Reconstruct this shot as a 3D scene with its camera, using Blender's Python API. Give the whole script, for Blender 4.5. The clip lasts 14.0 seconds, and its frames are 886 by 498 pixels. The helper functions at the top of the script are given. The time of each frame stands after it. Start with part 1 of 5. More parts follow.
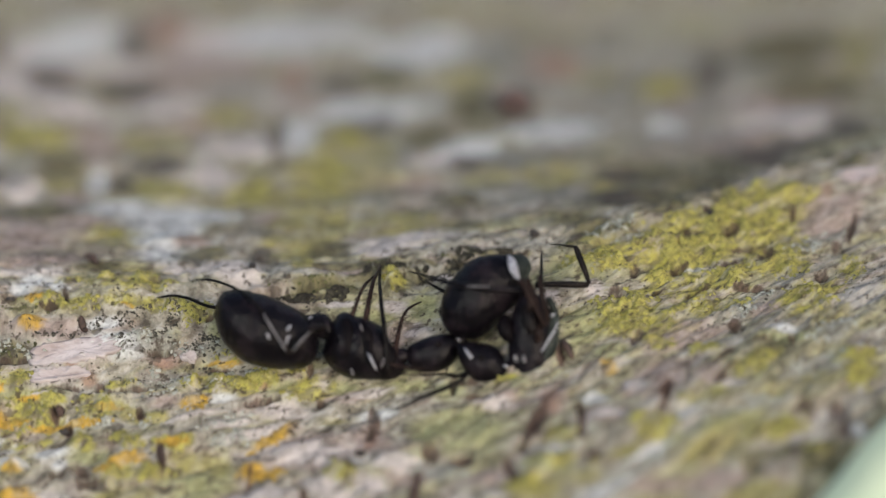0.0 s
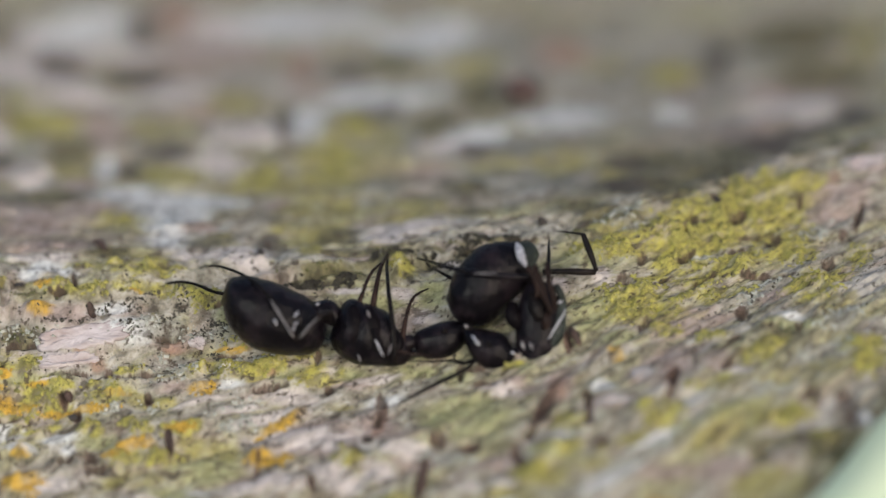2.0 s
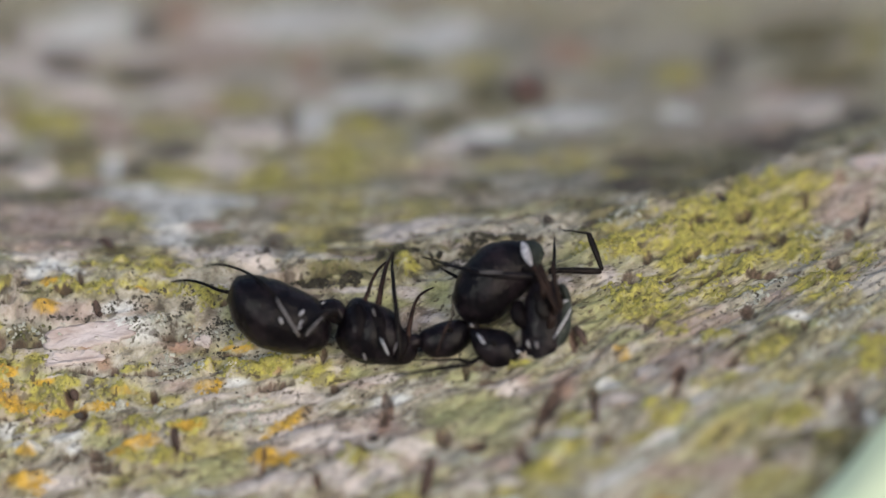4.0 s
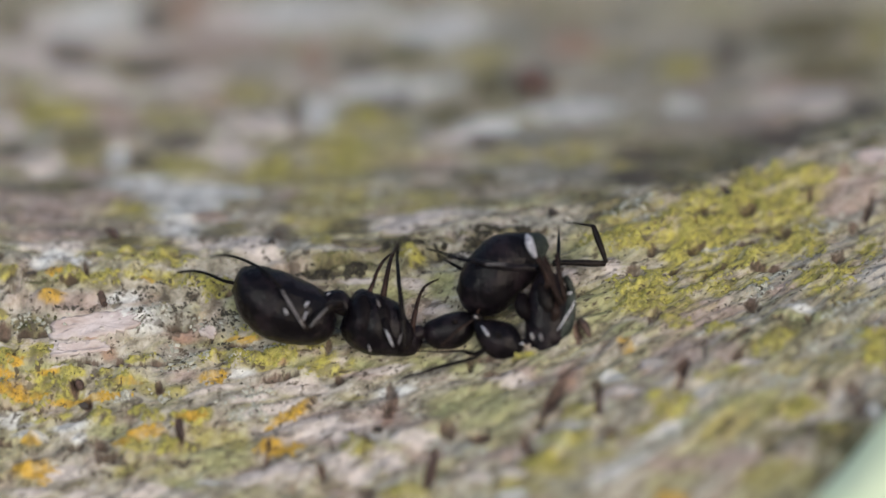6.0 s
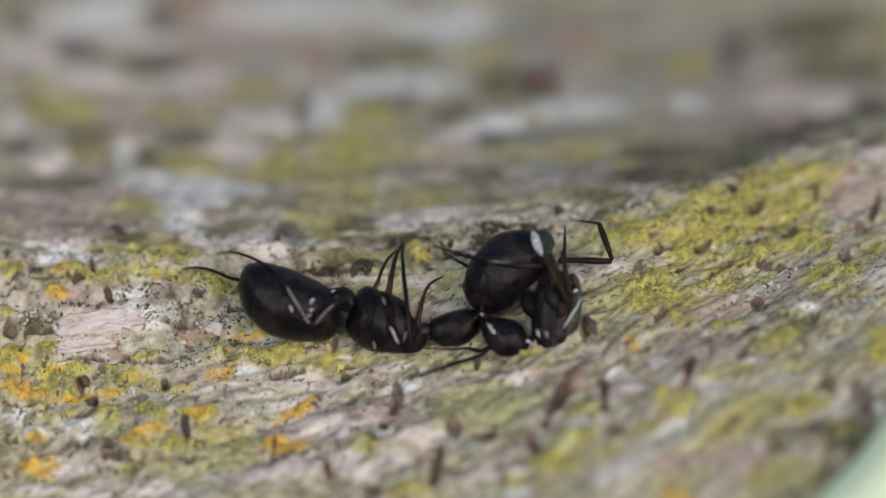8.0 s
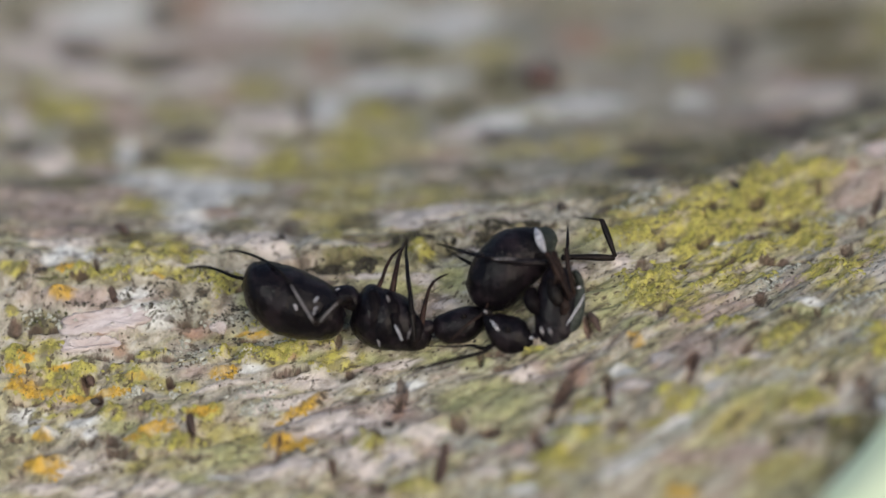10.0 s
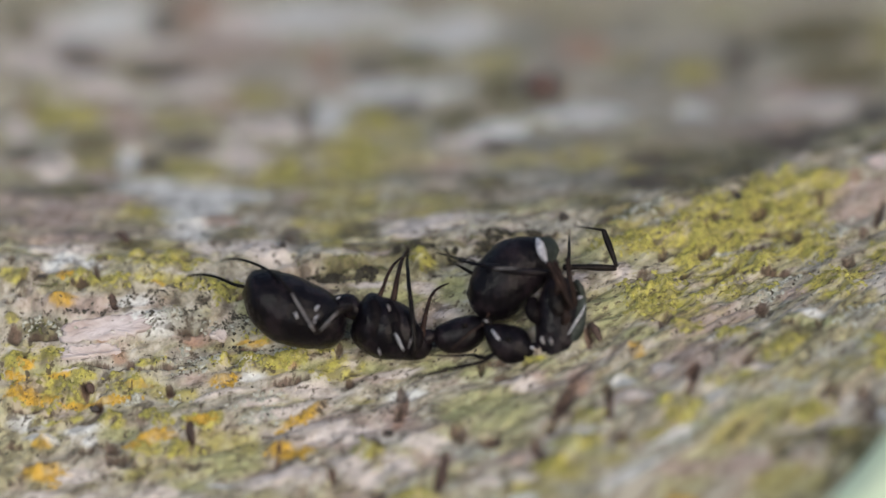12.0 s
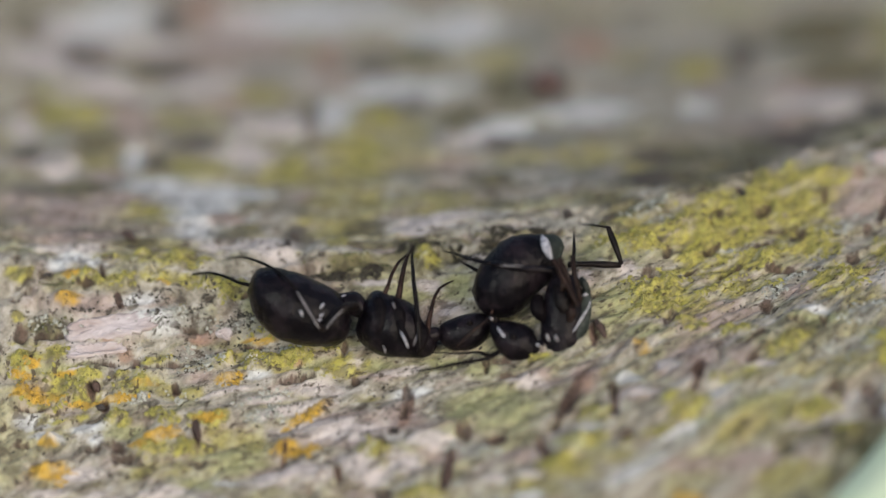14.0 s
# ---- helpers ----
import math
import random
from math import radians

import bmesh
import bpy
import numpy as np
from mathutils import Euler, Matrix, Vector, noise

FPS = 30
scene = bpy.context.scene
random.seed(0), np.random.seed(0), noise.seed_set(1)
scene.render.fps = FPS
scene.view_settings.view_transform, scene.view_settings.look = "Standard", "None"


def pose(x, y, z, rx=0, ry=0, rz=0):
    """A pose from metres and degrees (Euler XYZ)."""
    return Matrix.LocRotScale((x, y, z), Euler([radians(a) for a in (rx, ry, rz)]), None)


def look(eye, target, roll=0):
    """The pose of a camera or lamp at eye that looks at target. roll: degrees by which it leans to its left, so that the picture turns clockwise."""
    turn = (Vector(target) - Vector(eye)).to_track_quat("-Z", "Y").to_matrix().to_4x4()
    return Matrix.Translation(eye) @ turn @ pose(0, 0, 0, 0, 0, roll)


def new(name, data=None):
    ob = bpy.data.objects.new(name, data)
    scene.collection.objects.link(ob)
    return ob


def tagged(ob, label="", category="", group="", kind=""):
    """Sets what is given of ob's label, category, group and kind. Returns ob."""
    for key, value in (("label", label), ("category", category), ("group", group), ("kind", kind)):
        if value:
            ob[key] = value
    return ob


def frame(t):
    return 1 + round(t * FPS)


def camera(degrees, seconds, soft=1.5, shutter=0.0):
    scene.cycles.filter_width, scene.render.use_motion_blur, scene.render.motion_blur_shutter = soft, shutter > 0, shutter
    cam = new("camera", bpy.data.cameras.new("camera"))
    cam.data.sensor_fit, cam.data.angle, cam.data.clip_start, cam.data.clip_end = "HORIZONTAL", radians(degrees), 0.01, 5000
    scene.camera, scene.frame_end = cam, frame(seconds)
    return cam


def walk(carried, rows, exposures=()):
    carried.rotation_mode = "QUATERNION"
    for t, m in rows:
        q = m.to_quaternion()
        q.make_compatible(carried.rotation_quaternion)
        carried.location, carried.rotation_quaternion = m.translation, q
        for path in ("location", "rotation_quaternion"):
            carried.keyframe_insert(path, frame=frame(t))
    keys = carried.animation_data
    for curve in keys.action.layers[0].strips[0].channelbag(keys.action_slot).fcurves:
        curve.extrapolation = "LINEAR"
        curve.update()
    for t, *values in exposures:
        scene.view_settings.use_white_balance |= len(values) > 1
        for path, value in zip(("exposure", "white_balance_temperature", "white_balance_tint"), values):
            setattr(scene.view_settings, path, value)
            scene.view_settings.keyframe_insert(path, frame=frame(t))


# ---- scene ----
MM = 0.001
DISTANCE = 120.0  # mm from the lens to the ants
TILT = 55.0       # the camera looks 35 degrees down

# ---- camera: a hand-held close-up, drifting slowly ----
cam = camera(15.0, 14.0, soft=1.5)
cam.data.dof.use_dof = True
cam.data.dof.focus_distance = 0.1188
cam.data.dof.aperture_fstop = 17.5

# seconds, slide to the right (mm), step back (mm), pitch, yaw, roll (degrees)
DRIFT = [
    (0.0, 0.393, -0.569, 0.4249, -0.1877, -0.520),
    (0.5, 0.364, -0.469, 0.3770, -0.1736, -0.532),
    (1.0, 0.314, -0.366, 0.2973, -0.1499, -0.503),
    (1.5, 0.261, -0.314, 0.1857, -0.1245, -0.405),
    (2.0, 0.254, -0.297, 0.2013, -0.1212, -0.368),
    (2.5, 0.224, -0.295, 0.2635, -0.1070, -0.334),
    (3.0, 0.203, -0.241, 0.2363, -0.0968, -0.361),
    (5.5, 0.068, -0.158, 0.0932, -0.0327, -0.076),
    (6.0, 0.063, 0.002, 0.0420, -0.0301, -0.041),
    (6.5, -0.000, -0.000, 0.0000, 0.0000, 0.000),
    (7.0, -0.035, 0.078, -0.0295, 0.0167, 0.064),
    (7.5, -0.037, 0.073, -0.0250, 0.0178, 0.072),
    (8.0, -0.047, 0.018, -0.0042, 0.0224, 0.089),
    (10.5, -0.114, 0.273, -0.0508, 0.0543, -0.289),
    (11.0, -0.109, 0.231, -0.0210, 0.0518, -0.231),
    (11.5, -0.167, 0.271, 0.0585, 0.0798, -0.111),
    (12.0, -0.128, 0.052, 0.1103, 0.0613, 0.062),
    (12.5, -0.121, 0.107, 0.1033, 0.0577, 0.142),
    (13.0, -0.170, 0.079, 0.1177, 0.0809, 0.098),
    (13.5, -0.230, 0.153, 0.0868, 0.1099, -0.011),
    (14.0, -0.215, 0.253, 0.0699, 0.1026, -0.114)]
HOLD = pose(0, -DISTANCE * math.cos(radians(35)) * MM, DISTANCE * math.sin(radians(35)) * MM, TILT)
walk(cam, [(t, HOLD @ pose(sx * MM, 0, sz * MM, pitch, yaw, roll)) for t, sx, sz, pitch, yaw, roll in DRIFT])

# ---- light: an overcast sky with a soft, wide sun ----
SUN_HEIGHT, SUN_TURN = 36.0, -36.0
world = bpy.data.worlds.new("world")
scene.world = world
world.use_nodes = True
wn = world.node_tree.nodes
sky = wn.new("ShaderNodeTexSky")
sky.sky_type, sky.sun_disc = "NISHITA", False
sky.sun_elevation, sky.sun_rotation = radians(SUN_HEIGHT), radians(180 + SUN_TURN)
sky.air_density, sky.dust_density = 1.0, 4.0
wn["Background"].inputs["Strength"].default_value = 0.15
world.node_tree.links.new(sky.outputs[0], wn["Background"].inputs[0])
sun = new("sun", bpy.data.lights.new("sun", "SUN"))
sun.data.energy, sun.data.angle, sun.data.color = 1.1, radians(14), (0.98, 0.972, 0.855)
az, el = radians(SUN_TURN), radians(SUN_HEIGHT)
sun.matrix_world = look((math.sin(az) * math.cos(el), -math.cos(az) * math.cos(el), math.sin(el)), (0, 0, 0))
scene.view_settings.exposure = 0.07


# ---- materials ----
def shader(name, rough=0.8, metal=0.0):
    mat = bpy.data.materials.new(name)
    mat.use_nodes = True
    bsdf = mat.node_tree.nodes["Principled BSDF"]
    bsdf.inputs["Roughness"].default_value, bsdf.inputs["Metallic"].default_value = rough, metal
    return mat, mat.node_tree.nodes, mat.node_tree.links, bsdf


def sock(links, socket, value):
    if isinstance(value, bpy.types.NodeSocket):
        links.new(value, socket)
    else:
        socket.default_value = value


def maths(nodes, links, op, a, b=0.0, c=0.0):
    n = nodes.new("ShaderNodeMath")
    n.operation = op
    for i, value in enumerate((a, b, c)):
        sock(links, n.inputs[i], value)
    return n.outputs[0]


def noise_of(nodes, links, vector, scale, detail=4.0, rough=0.6, stretch=(1, 1, 1), shift=(0, 0, 0)):
    m = nodes.new("ShaderNodeMapping")
    m.inputs["Scale"].default_value, m.inputs["Location"].default_value = stretch, shift
    links.new(vector, m.inputs["Vector"])
    n = nodes.new("ShaderNodeTexNoise")
    n.inputs["Scale"].default_value, n.inputs["Detail"].default_value, n.inputs["Roughness"].default_value = scale, detail, rough
    links.new(m.outputs[0], n.inputs["Vector"])
    return n.outputs["Fac"]


def ramp(nodes, links, fac, stops):
    r = nodes.new("ShaderNodeValToRGB")
    while len(r.color_ramp.elements) < len(stops):
        r.color_ramp.elements.new(0.5)
    for e, (at, colour) in zip(r.color_ramp.elements, stops):
        e.position, e.color = at, (*colour, 1)
    links.new(fac, r.inputs[0])
    return r.outputs[0]


def blend(nodes, links, fac, a, b):
    n = nodes.new("ShaderNodeMix")
    n.data_type = "RGBA"
    sock(links, n.inputs["Factor"], fac)
    sock(links, n.inputs["A"], a if isinstance(a, bpy.types.NodeSocket) else (*a, 1))
    sock(links, n.inputs["B"], b if isinstance(b, bpy.types.NodeSocket) else (*b, 1))
    return n.outputs["Result"]


def step_between(nodes, links, value, lo, hi):
    n = nodes.new("ShaderNodeMapRange")
    n.interpolation_type = "SMOOTHSTEP"
    n.inputs["From Min"].default_value, n.inputs["From Max"].default_value = lo, hi
    links.new(value, n.inputs["Value"])
    return n.outputs["Result"]


def bump(nodes, links, bsdf, height, distance, strength=1.0):
    n = nodes.new("ShaderNodeBump")
    n.inputs["Distance"].default_value, n.inputs["Strength"].default_value = distance, strength
    links.new(height, n.inputs["Height"])
    links.new(n.outputs[0], bsdf.inputs["Normal"])


def bark_material():
    mat, nodes, links, bsdf = shader("lichened_bark", 0.85)
    bsdf.inputs["Specular IOR Level"].default_value = 0.2
    uv = nodes.new("ShaderNodeUVMap").outputs[0]
    fibre = noise_of(nodes, links, uv, 1.0, 6, 0.62, (0.55, 1.1, 1))
    coarse = noise_of(nodes, links, uv, 1.0, 5, 0.6, (0.22, 0.5, 1), (9, 3, 0))
    grain = noise_of(nodes, links, uv, 1.0, 6, 0.66, (1.8, 2.2, 1), (2, 7, 0))
    fine = noise_of(nodes, links, uv, 1.0, 4, 0.7, (8, 11, 1))
    mix = maths(nodes, links, "ADD", maths(nodes, links, "MULTIPLY", fibre, 0.30), maths(nodes, links, "MULTIPLY_ADD", grain, 0.57, maths(nodes, links, "MULTIPLY", fine, 0.13)))
    colour = ramp(nodes, links, mix, [(0.375, (0.08, 0.07, 0.055)), (0.425, (0.19, 0.172, 0.132)), (0.484, (0.32, 0.295, 0.235)), (0.54, (0.445, 0.41, 0.335)), (0.61, (0.58, 0.555, 0.50))])
    broad = noise_of(nodes, links, uv, 1.0, 4, 0.6, (0.28, 0.42, 1), (4, 11, 0))
    colour = blend(nodes, links, maths(nodes, links, "MULTIPLY", step_between(nodes, links, coarse, 0.45, 0.57), 0.6), colour, blend(nodes, links, step_between(nodes, links, grain, 0.42, 0.56), (0.19, 0.178, 0.085), (0.44, 0.415, 0.19)))
    rosy = noise_of(nodes, links, uv, 1.0, 4, 0.6, (0.45, 0.7, 1), (21, 17, 0))
    colour = blend(nodes, links, maths(nodes, links, "MULTIPLY", step_between(nodes, links, rosy, 0.53, 0.61), 0.42), colour, blend(nodes, links, step_between(nodes, links, grain, 0.42, 0.56), (0.23, 0.165, 0.14), (0.50, 0.40, 0.365)))
    colour = blend(nodes, links, maths(nodes, links, "MULTIPLY", step_between(nodes, links, broad, 0.56, 0.68), 0.3), colour, (0.11, 0.09, 0.075))
    colour = blend(nodes, links, maths(nodes, links, "MULTIPLY", step_between(nodes, links, broad, 0.46, 0.34), 0.35), colour, (0.58, 0.555, 0.545))

    def layer(k, name, tint, deep, wobble, soft, stretch):
        a = nodes.new("ShaderNodeAttribute")
        a.attribute_name = name
        big = noise_of(nodes, links, uv, 1.0, 6, 0.66, stretch, (3.7 * k, 1.9 * k, 0))
        inside = maths(nodes, links, "MINIMUM", a.outputs["Fac"], 0.3 if wobble > 4 else 1.0)
        n = maths(nodes, links, "MULTIPLY_ADD", maths(nodes, links, "SUBTRACT", big, 0.52), wobble, maths(nodes, links, "MULTIPLY_ADD", inside, 1.8, 0.5))
        mask = step_between(nodes, links, n, 0.0, soft)
        tone = noise_of(nodes, links, uv, 1.0, 5, 0.7, (1.9, 2.9, 1), (1.3 * k, 4.1 * k, 0))
        return mask, blend(nodes, links, step_between(nodes, links, tone, 0.42, 0.57), deep, tint)

    for k, (name, tint, deep, wobble, soft, strength, stretch) in enumerate((
            ("green", (0.42, 0.42, 0.22), (0.26, 0.265, 0.12), 4.0, 1.6, 0.8, (0.6, 0.9, 1)),
            ("umber", (0.25, 0.225, 0.18), (0.155, 0.138, 0.11), 3.6, 1.6, 0.75, (0.6, 1.0, 1)),
            ("pink", (0.45, 0.36, 0.325), (0.28, 0.215, 0.19), 4.0, 1.6, 0.8, (0.5, 1.2, 1)),
            ("grey", (0.36, 0.355, 0.315), (0.19, 0.188, 0.165), 4.5, 1.3, 0.8, (1.0, 1.6, 1)),
            ("olive", (0.41, 0.365, 0.11), (0.24, 0.215, 0.075), 4.2, 1.6, 0.85, (0.8, 1.2, 1)),
            ("pale", (0.66, 0.605, 0.575), (0.47, 0.42, 0.39), 3.6, 1.4, 0.9, (0.6, 1.5, 1)),
            ("silver", (0.70, 0.715, 0.70), (0.50, 0.51, 0.50), 3.4, 1.3, 0.9, (0.6, 1.0, 1)),
            ("yellow", (0.465, 0.425, 0.09), (0.22, 0.20, 0.07), 6.5, 1.2, 0.88, (0.9, 1.5, 1)),
            ("orange", (0.63, 0.385, 0.04), (0.40, 0.255, 0.05), 4.6, 1.2, 0.85, (1.1, 1.9, 1)),
            ("moss", (0.19, 0.17, 0.085), (0.075, 0.068, 0.042), 4.0, 1.4, 0.85, (0.6, 1.0, 1)),
            ("rust", (0.38, 0.22, 0.14), (0.23, 0.13, 0.09), 3.6, 1.6, 0.65, (0.6, 1.0, 1)),
            ("dark", (0.14, 0.12, 0.10), (0.065, 0.055, 0.047), 3.6, 1.4, 0.88, (0.6, 1.0, 1)),
            # brown wood of the recesses, with their shade painted in
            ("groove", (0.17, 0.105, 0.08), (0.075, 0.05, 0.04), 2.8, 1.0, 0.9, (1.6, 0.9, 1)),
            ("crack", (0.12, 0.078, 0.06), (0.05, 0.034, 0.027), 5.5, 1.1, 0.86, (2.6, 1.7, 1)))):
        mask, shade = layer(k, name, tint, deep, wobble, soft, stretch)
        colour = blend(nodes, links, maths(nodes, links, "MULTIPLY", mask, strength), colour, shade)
    for lo, hi, size, strength, shift in ((0.575, 0.63, (2.8, 3.6, 1), 0.85, 5), (0.575, 0.64, (1.0, 1.7, 1), 0.65, 15), (0.56, 0.63, (1.2, 1.4, 1), 0.3, 27)):
        speck = step_between(nodes, links, noise_of(nodes, links, uv, 1.0, 4, 0.6, size, (shift, shift, 0)), lo, hi)
        colour = blend(nodes, links, maths(nodes, links, "MULTIPLY", speck, strength), colour, (0.07, 0.054, 0.04))
    links.new(colour, bsdf.inputs["Base Color"])
    bump(nodes, links, bsdf, maths(nodes, links, "ADD", grain, maths(nodes, links, "MULTIPLY", fine, 0.4)), 0.10 * MM, 0.8)
    return mat


def crumb_material(name, light, dark):
    mat, nodes, links, bsdf = shader(name, 0.85)
    bsdf.inputs["Specular IOR Level"].default_value = 0.2
    geo, tex = nodes.new("ShaderNodeNewGeometry"), nodes.new("ShaderNodeTexCoord")
    grain = noise_of(nodes, links, tex.outputs["Object"], 4000, 3, 0.6)
    fac = maths(nodes, links, "ADD", maths(nodes, links, "MULTIPLY", geo.outputs["Random Per Island"], 0.7), maths(nodes, links, "MULTIPLY", grain, 0.4))
    links.new(blend(nodes, links, fac, dark, light), bsdf.inputs["Base Color"])
    bump(nodes, links, bsdf, grain, 0.04 * MM, 0.7)
    return mat


def chitin(name, colour, rough, wear, coat=0.34):
    mat, nodes, links, bsdf = shader(name, rough)
    tex = nodes.new("ShaderNodeTexCoord")
    cloud = noise_of(nodes, links, tex.outputs["Object"], 1300, 5, 0.65)
    fine = noise_of(nodes, links, tex.outputs["Object"], 9000, 2, 0.6)
    links.new(blend(nodes, links, step_between(nodes, links, cloud, 0.47, 0.62), colour, wear), bsdf.inputs["Base Color"])
    links.new(maths(nodes, links, "MULTIPLY_ADD", cloud, 0.3, rough + 0.12), bsdf.inputs["Roughness"])
    dents = noise_of(nodes, links, tex.outputs["Object"], 2200, 3, 0.6, shift=(3, 1, 2))
    lumps = maths(nodes, links, "MULTIPLY_ADD", dents, 2.2, maths(nodes, links, "MULTIPLY_ADD", cloud, 2.0, maths(nodes, links, "MULTIPLY", fine, 0.6)))
    bump(nodes, links, bsdf, lumps, 0.042 * MM, 0.95)
    bsdf.inputs["Specular IOR Level"].default_value = 0.05
    bsdf.inputs["Coat Weight"].default_value, bsdf.inputs["Coat Roughness"].default_value = coat, rough * 0.9
    links.new(bsdf.inputs["Normal"].links[0].from_socket, bsdf.inputs["Coat Normal"])
    bsdf.inputs["Coat IOR"].default_value = 1.36
    return mat


def plain_material(name, light, dark, scale, rough, stretch=(1, 1, 1), depth=0.03):
    mat, nodes, links, bsdf = shader(name, rough)
    tex = nodes.new("ShaderNodeTexCoord")
    n = noise_of(nodes, links, tex.outputs["Object"], scale, 5, 0.65, stretch)
    links.new(blend(nodes, links, step_between(nodes, links, n, 0.3, 0.7), dark, light), bsdf.inputs["Base Color"])
    bump(nodes, links, bsdf, n, depth * MM, 0.6)
    return mat


BARK = bark_material()
YELLOW_CRUMB = crumb_material("yellow_lichen", (0.465, 0.435, 0.115), (0.18, 0.168, 0.07))
ORANGE_CRUMB = crumb_material("orange_lichen", (0.66, 0.42, 0.06), (0.33, 0.22, 0.06))
BLACK_CRUMB = crumb_material("black_crust", (0.075, 0.068, 0.05), (0.018, 0.016, 0.013))
GREY_CRUMB = crumb_material("grey_lichen", (0.52, 0.53, 0.47), (0.20, 0.21, 0.18))
MOSS_CRUMB = crumb_material("dark_moss", (0.16, 0.16, 0.07), (0.04, 0.04, 0.025))
DARK_CRUMB = crumb_material("dark_debris", (0.10, 0.092, 0.075), (0.03, 0.027, 0.022))
FLAKE = plain_material("pale_flake", (0.60, 0.55, 0.555), (0.37, 0.30, 0.285), 1300, 0.8, (0.5, 1.2, 1), 0.06)
SHELL = chitin("black_chitin", (0.0038, 0.003, 0.0045), 0.1, (0.0135, 0.0098, 0.0125), 0.34)
DULL = chitin("dull_chitin", (0.004, 0.003, 0.004), 0.25, (0.009, 0.0065, 0.008), 0.06)
LEG = chitin("dark_leg_chitin", (0.006, 0.0048, 0.005), 0.2, (0.014, 0.010, 0.0095), 0.22)
RED_LEG = chitin("red_brown_chitin", (0.018, 0.011, 0.0095), 0.25, (0.045, 0.027, 0.022), 0.2)
PLATE = chitin("grey_chitin_sheen", (0.022, 0.027, 0.024), 0.2, (0.05, 0.06, 0.054))
# light grey for highlights painted along legs and plates
GREY_GLINT = chitin("grey_glint_chitin", (0.17, 0.16, 0.17), 0.22, (0.30, 0.285, 0.29))
# pale tone of a torn membrane, and of glints painted on the ants
MEMBRANE_GLINT = plain_material("pale_membrane_glint", (0.50, 0.50, 0.55), (0.16, 0.16, 0.185), 5200, 0.3)
LEAF = plain_material("leaf_green", (0.76, 0.86, 0.60), (0.69, 0.80, 0.54), 120, 0.5)
RIB = plain_material("leaf_rib", (0.80, 0.88, 0.68), (0.72, 0.82, 0.58), 200, 0.5)
TRUNK = plain_material("trunk_bark", (0.34, 0.31, 0.27), (0.13, 0.11, 0.09), 60, 0.9, (0.3, 1, 1), 2.0)
SOIL = plain_material("forest_floor", (0.16, 0.15, 0.07), (0.06, 0.05, 0.03), 3, 0.95, depth=4.0)
BUD = plain_material("bud_scale", (0.10, 0.052, 0.045), (0.05, 0.034, 0.03), 900, 0.6, depth=0.06)
SPECK = plain_material("dark_pellet", (0.06, 0.05, 0.045), (0.02, 0.017, 0.015), 3000, 0.7, depth=0.03)
SLIVER = plain_material("dark_wood", (0.12, 0.072, 0.055), (0.045, 0.03, 0.024), 2500, 0.75, depth=0.04)

# ---- the plan of the bark, in mm: x, y, half length, half width, turn ----
SILVER_BACK = (
    (-14.1, 25.1, 2.17, 1.96, -31), (-6.1, 24.7, 2.42, 1.95, -84), (-3.7, 25, 1.81, 1.45, -2), (-2.1, 16.7, 2.62, 1.46, -13), (-4.8, 14.3, 2.08, 0.78, -86),
    (-12.4, 10.3, 1.38, 0.49, -84), (-9.6, 6.1, 2.15, 1.58, -81), (-9.2, 3.7, 1.87, 1.42, -80), (9.8, 14.9, 1.09, 0.81, 67), (1.9, 12.3, 1.42, 1.08, -21),
    (-8.4, 6.7, 1.86, 0.86, -1), (0.6, 23.2, 1.87, 1.59, -36), (-0.3, 21.9, 1.83, 1.46, -26), (5, 13.6, 2.3, 1.35, 15), (-11.6, 7.3, 1.47, 1.01, -4),
    (-15.2, 23.8, 1.51, 1.27, -14), (-7.3, 24.4, 1.38, 1.12, -55), (-1.5, 23.4, 1.19, 1.06, -2))
PALE_BACK = (
    (-15.6, 18.8, 4.64, 1.23, -41), (-17.7, 20.6, 2.41, 1.14, -62), (-6.8, 13.3, 1.95, 1.52, -4), (-17, 13.3, 1.74, 0.83, -81), (-15.3, 9.5, 1.38, 0.94, -78),
    (-8, 10.5, 1.28, 0.93, -71), (1, 11.2, 1.16, 1.1, 86), (-7.9, 1.7, 1.79, 0.99, -1), (-0.7, 3.1, 2.58, 1.07, -3), (-1.7, 2.1, 1.05, 0.57, -14),
    (-6.5, 1, 1.06, 0.69, -19), (-14, 1.4, 1.53, 0.45, -1), (14.8, 15.5, 2.55, 1.53, 3), (-17.1, 23.8, 2.12, 1.74, -14), (-8.7, 24.4, 1.95, 1.78, -70),
    (-12.6, 21.9, 1.79, 1.5, -12), (-10.4, 17.6, 1.72, 1.12, -3), (-15.1, 16.4, 1.43, 0.74, -2))
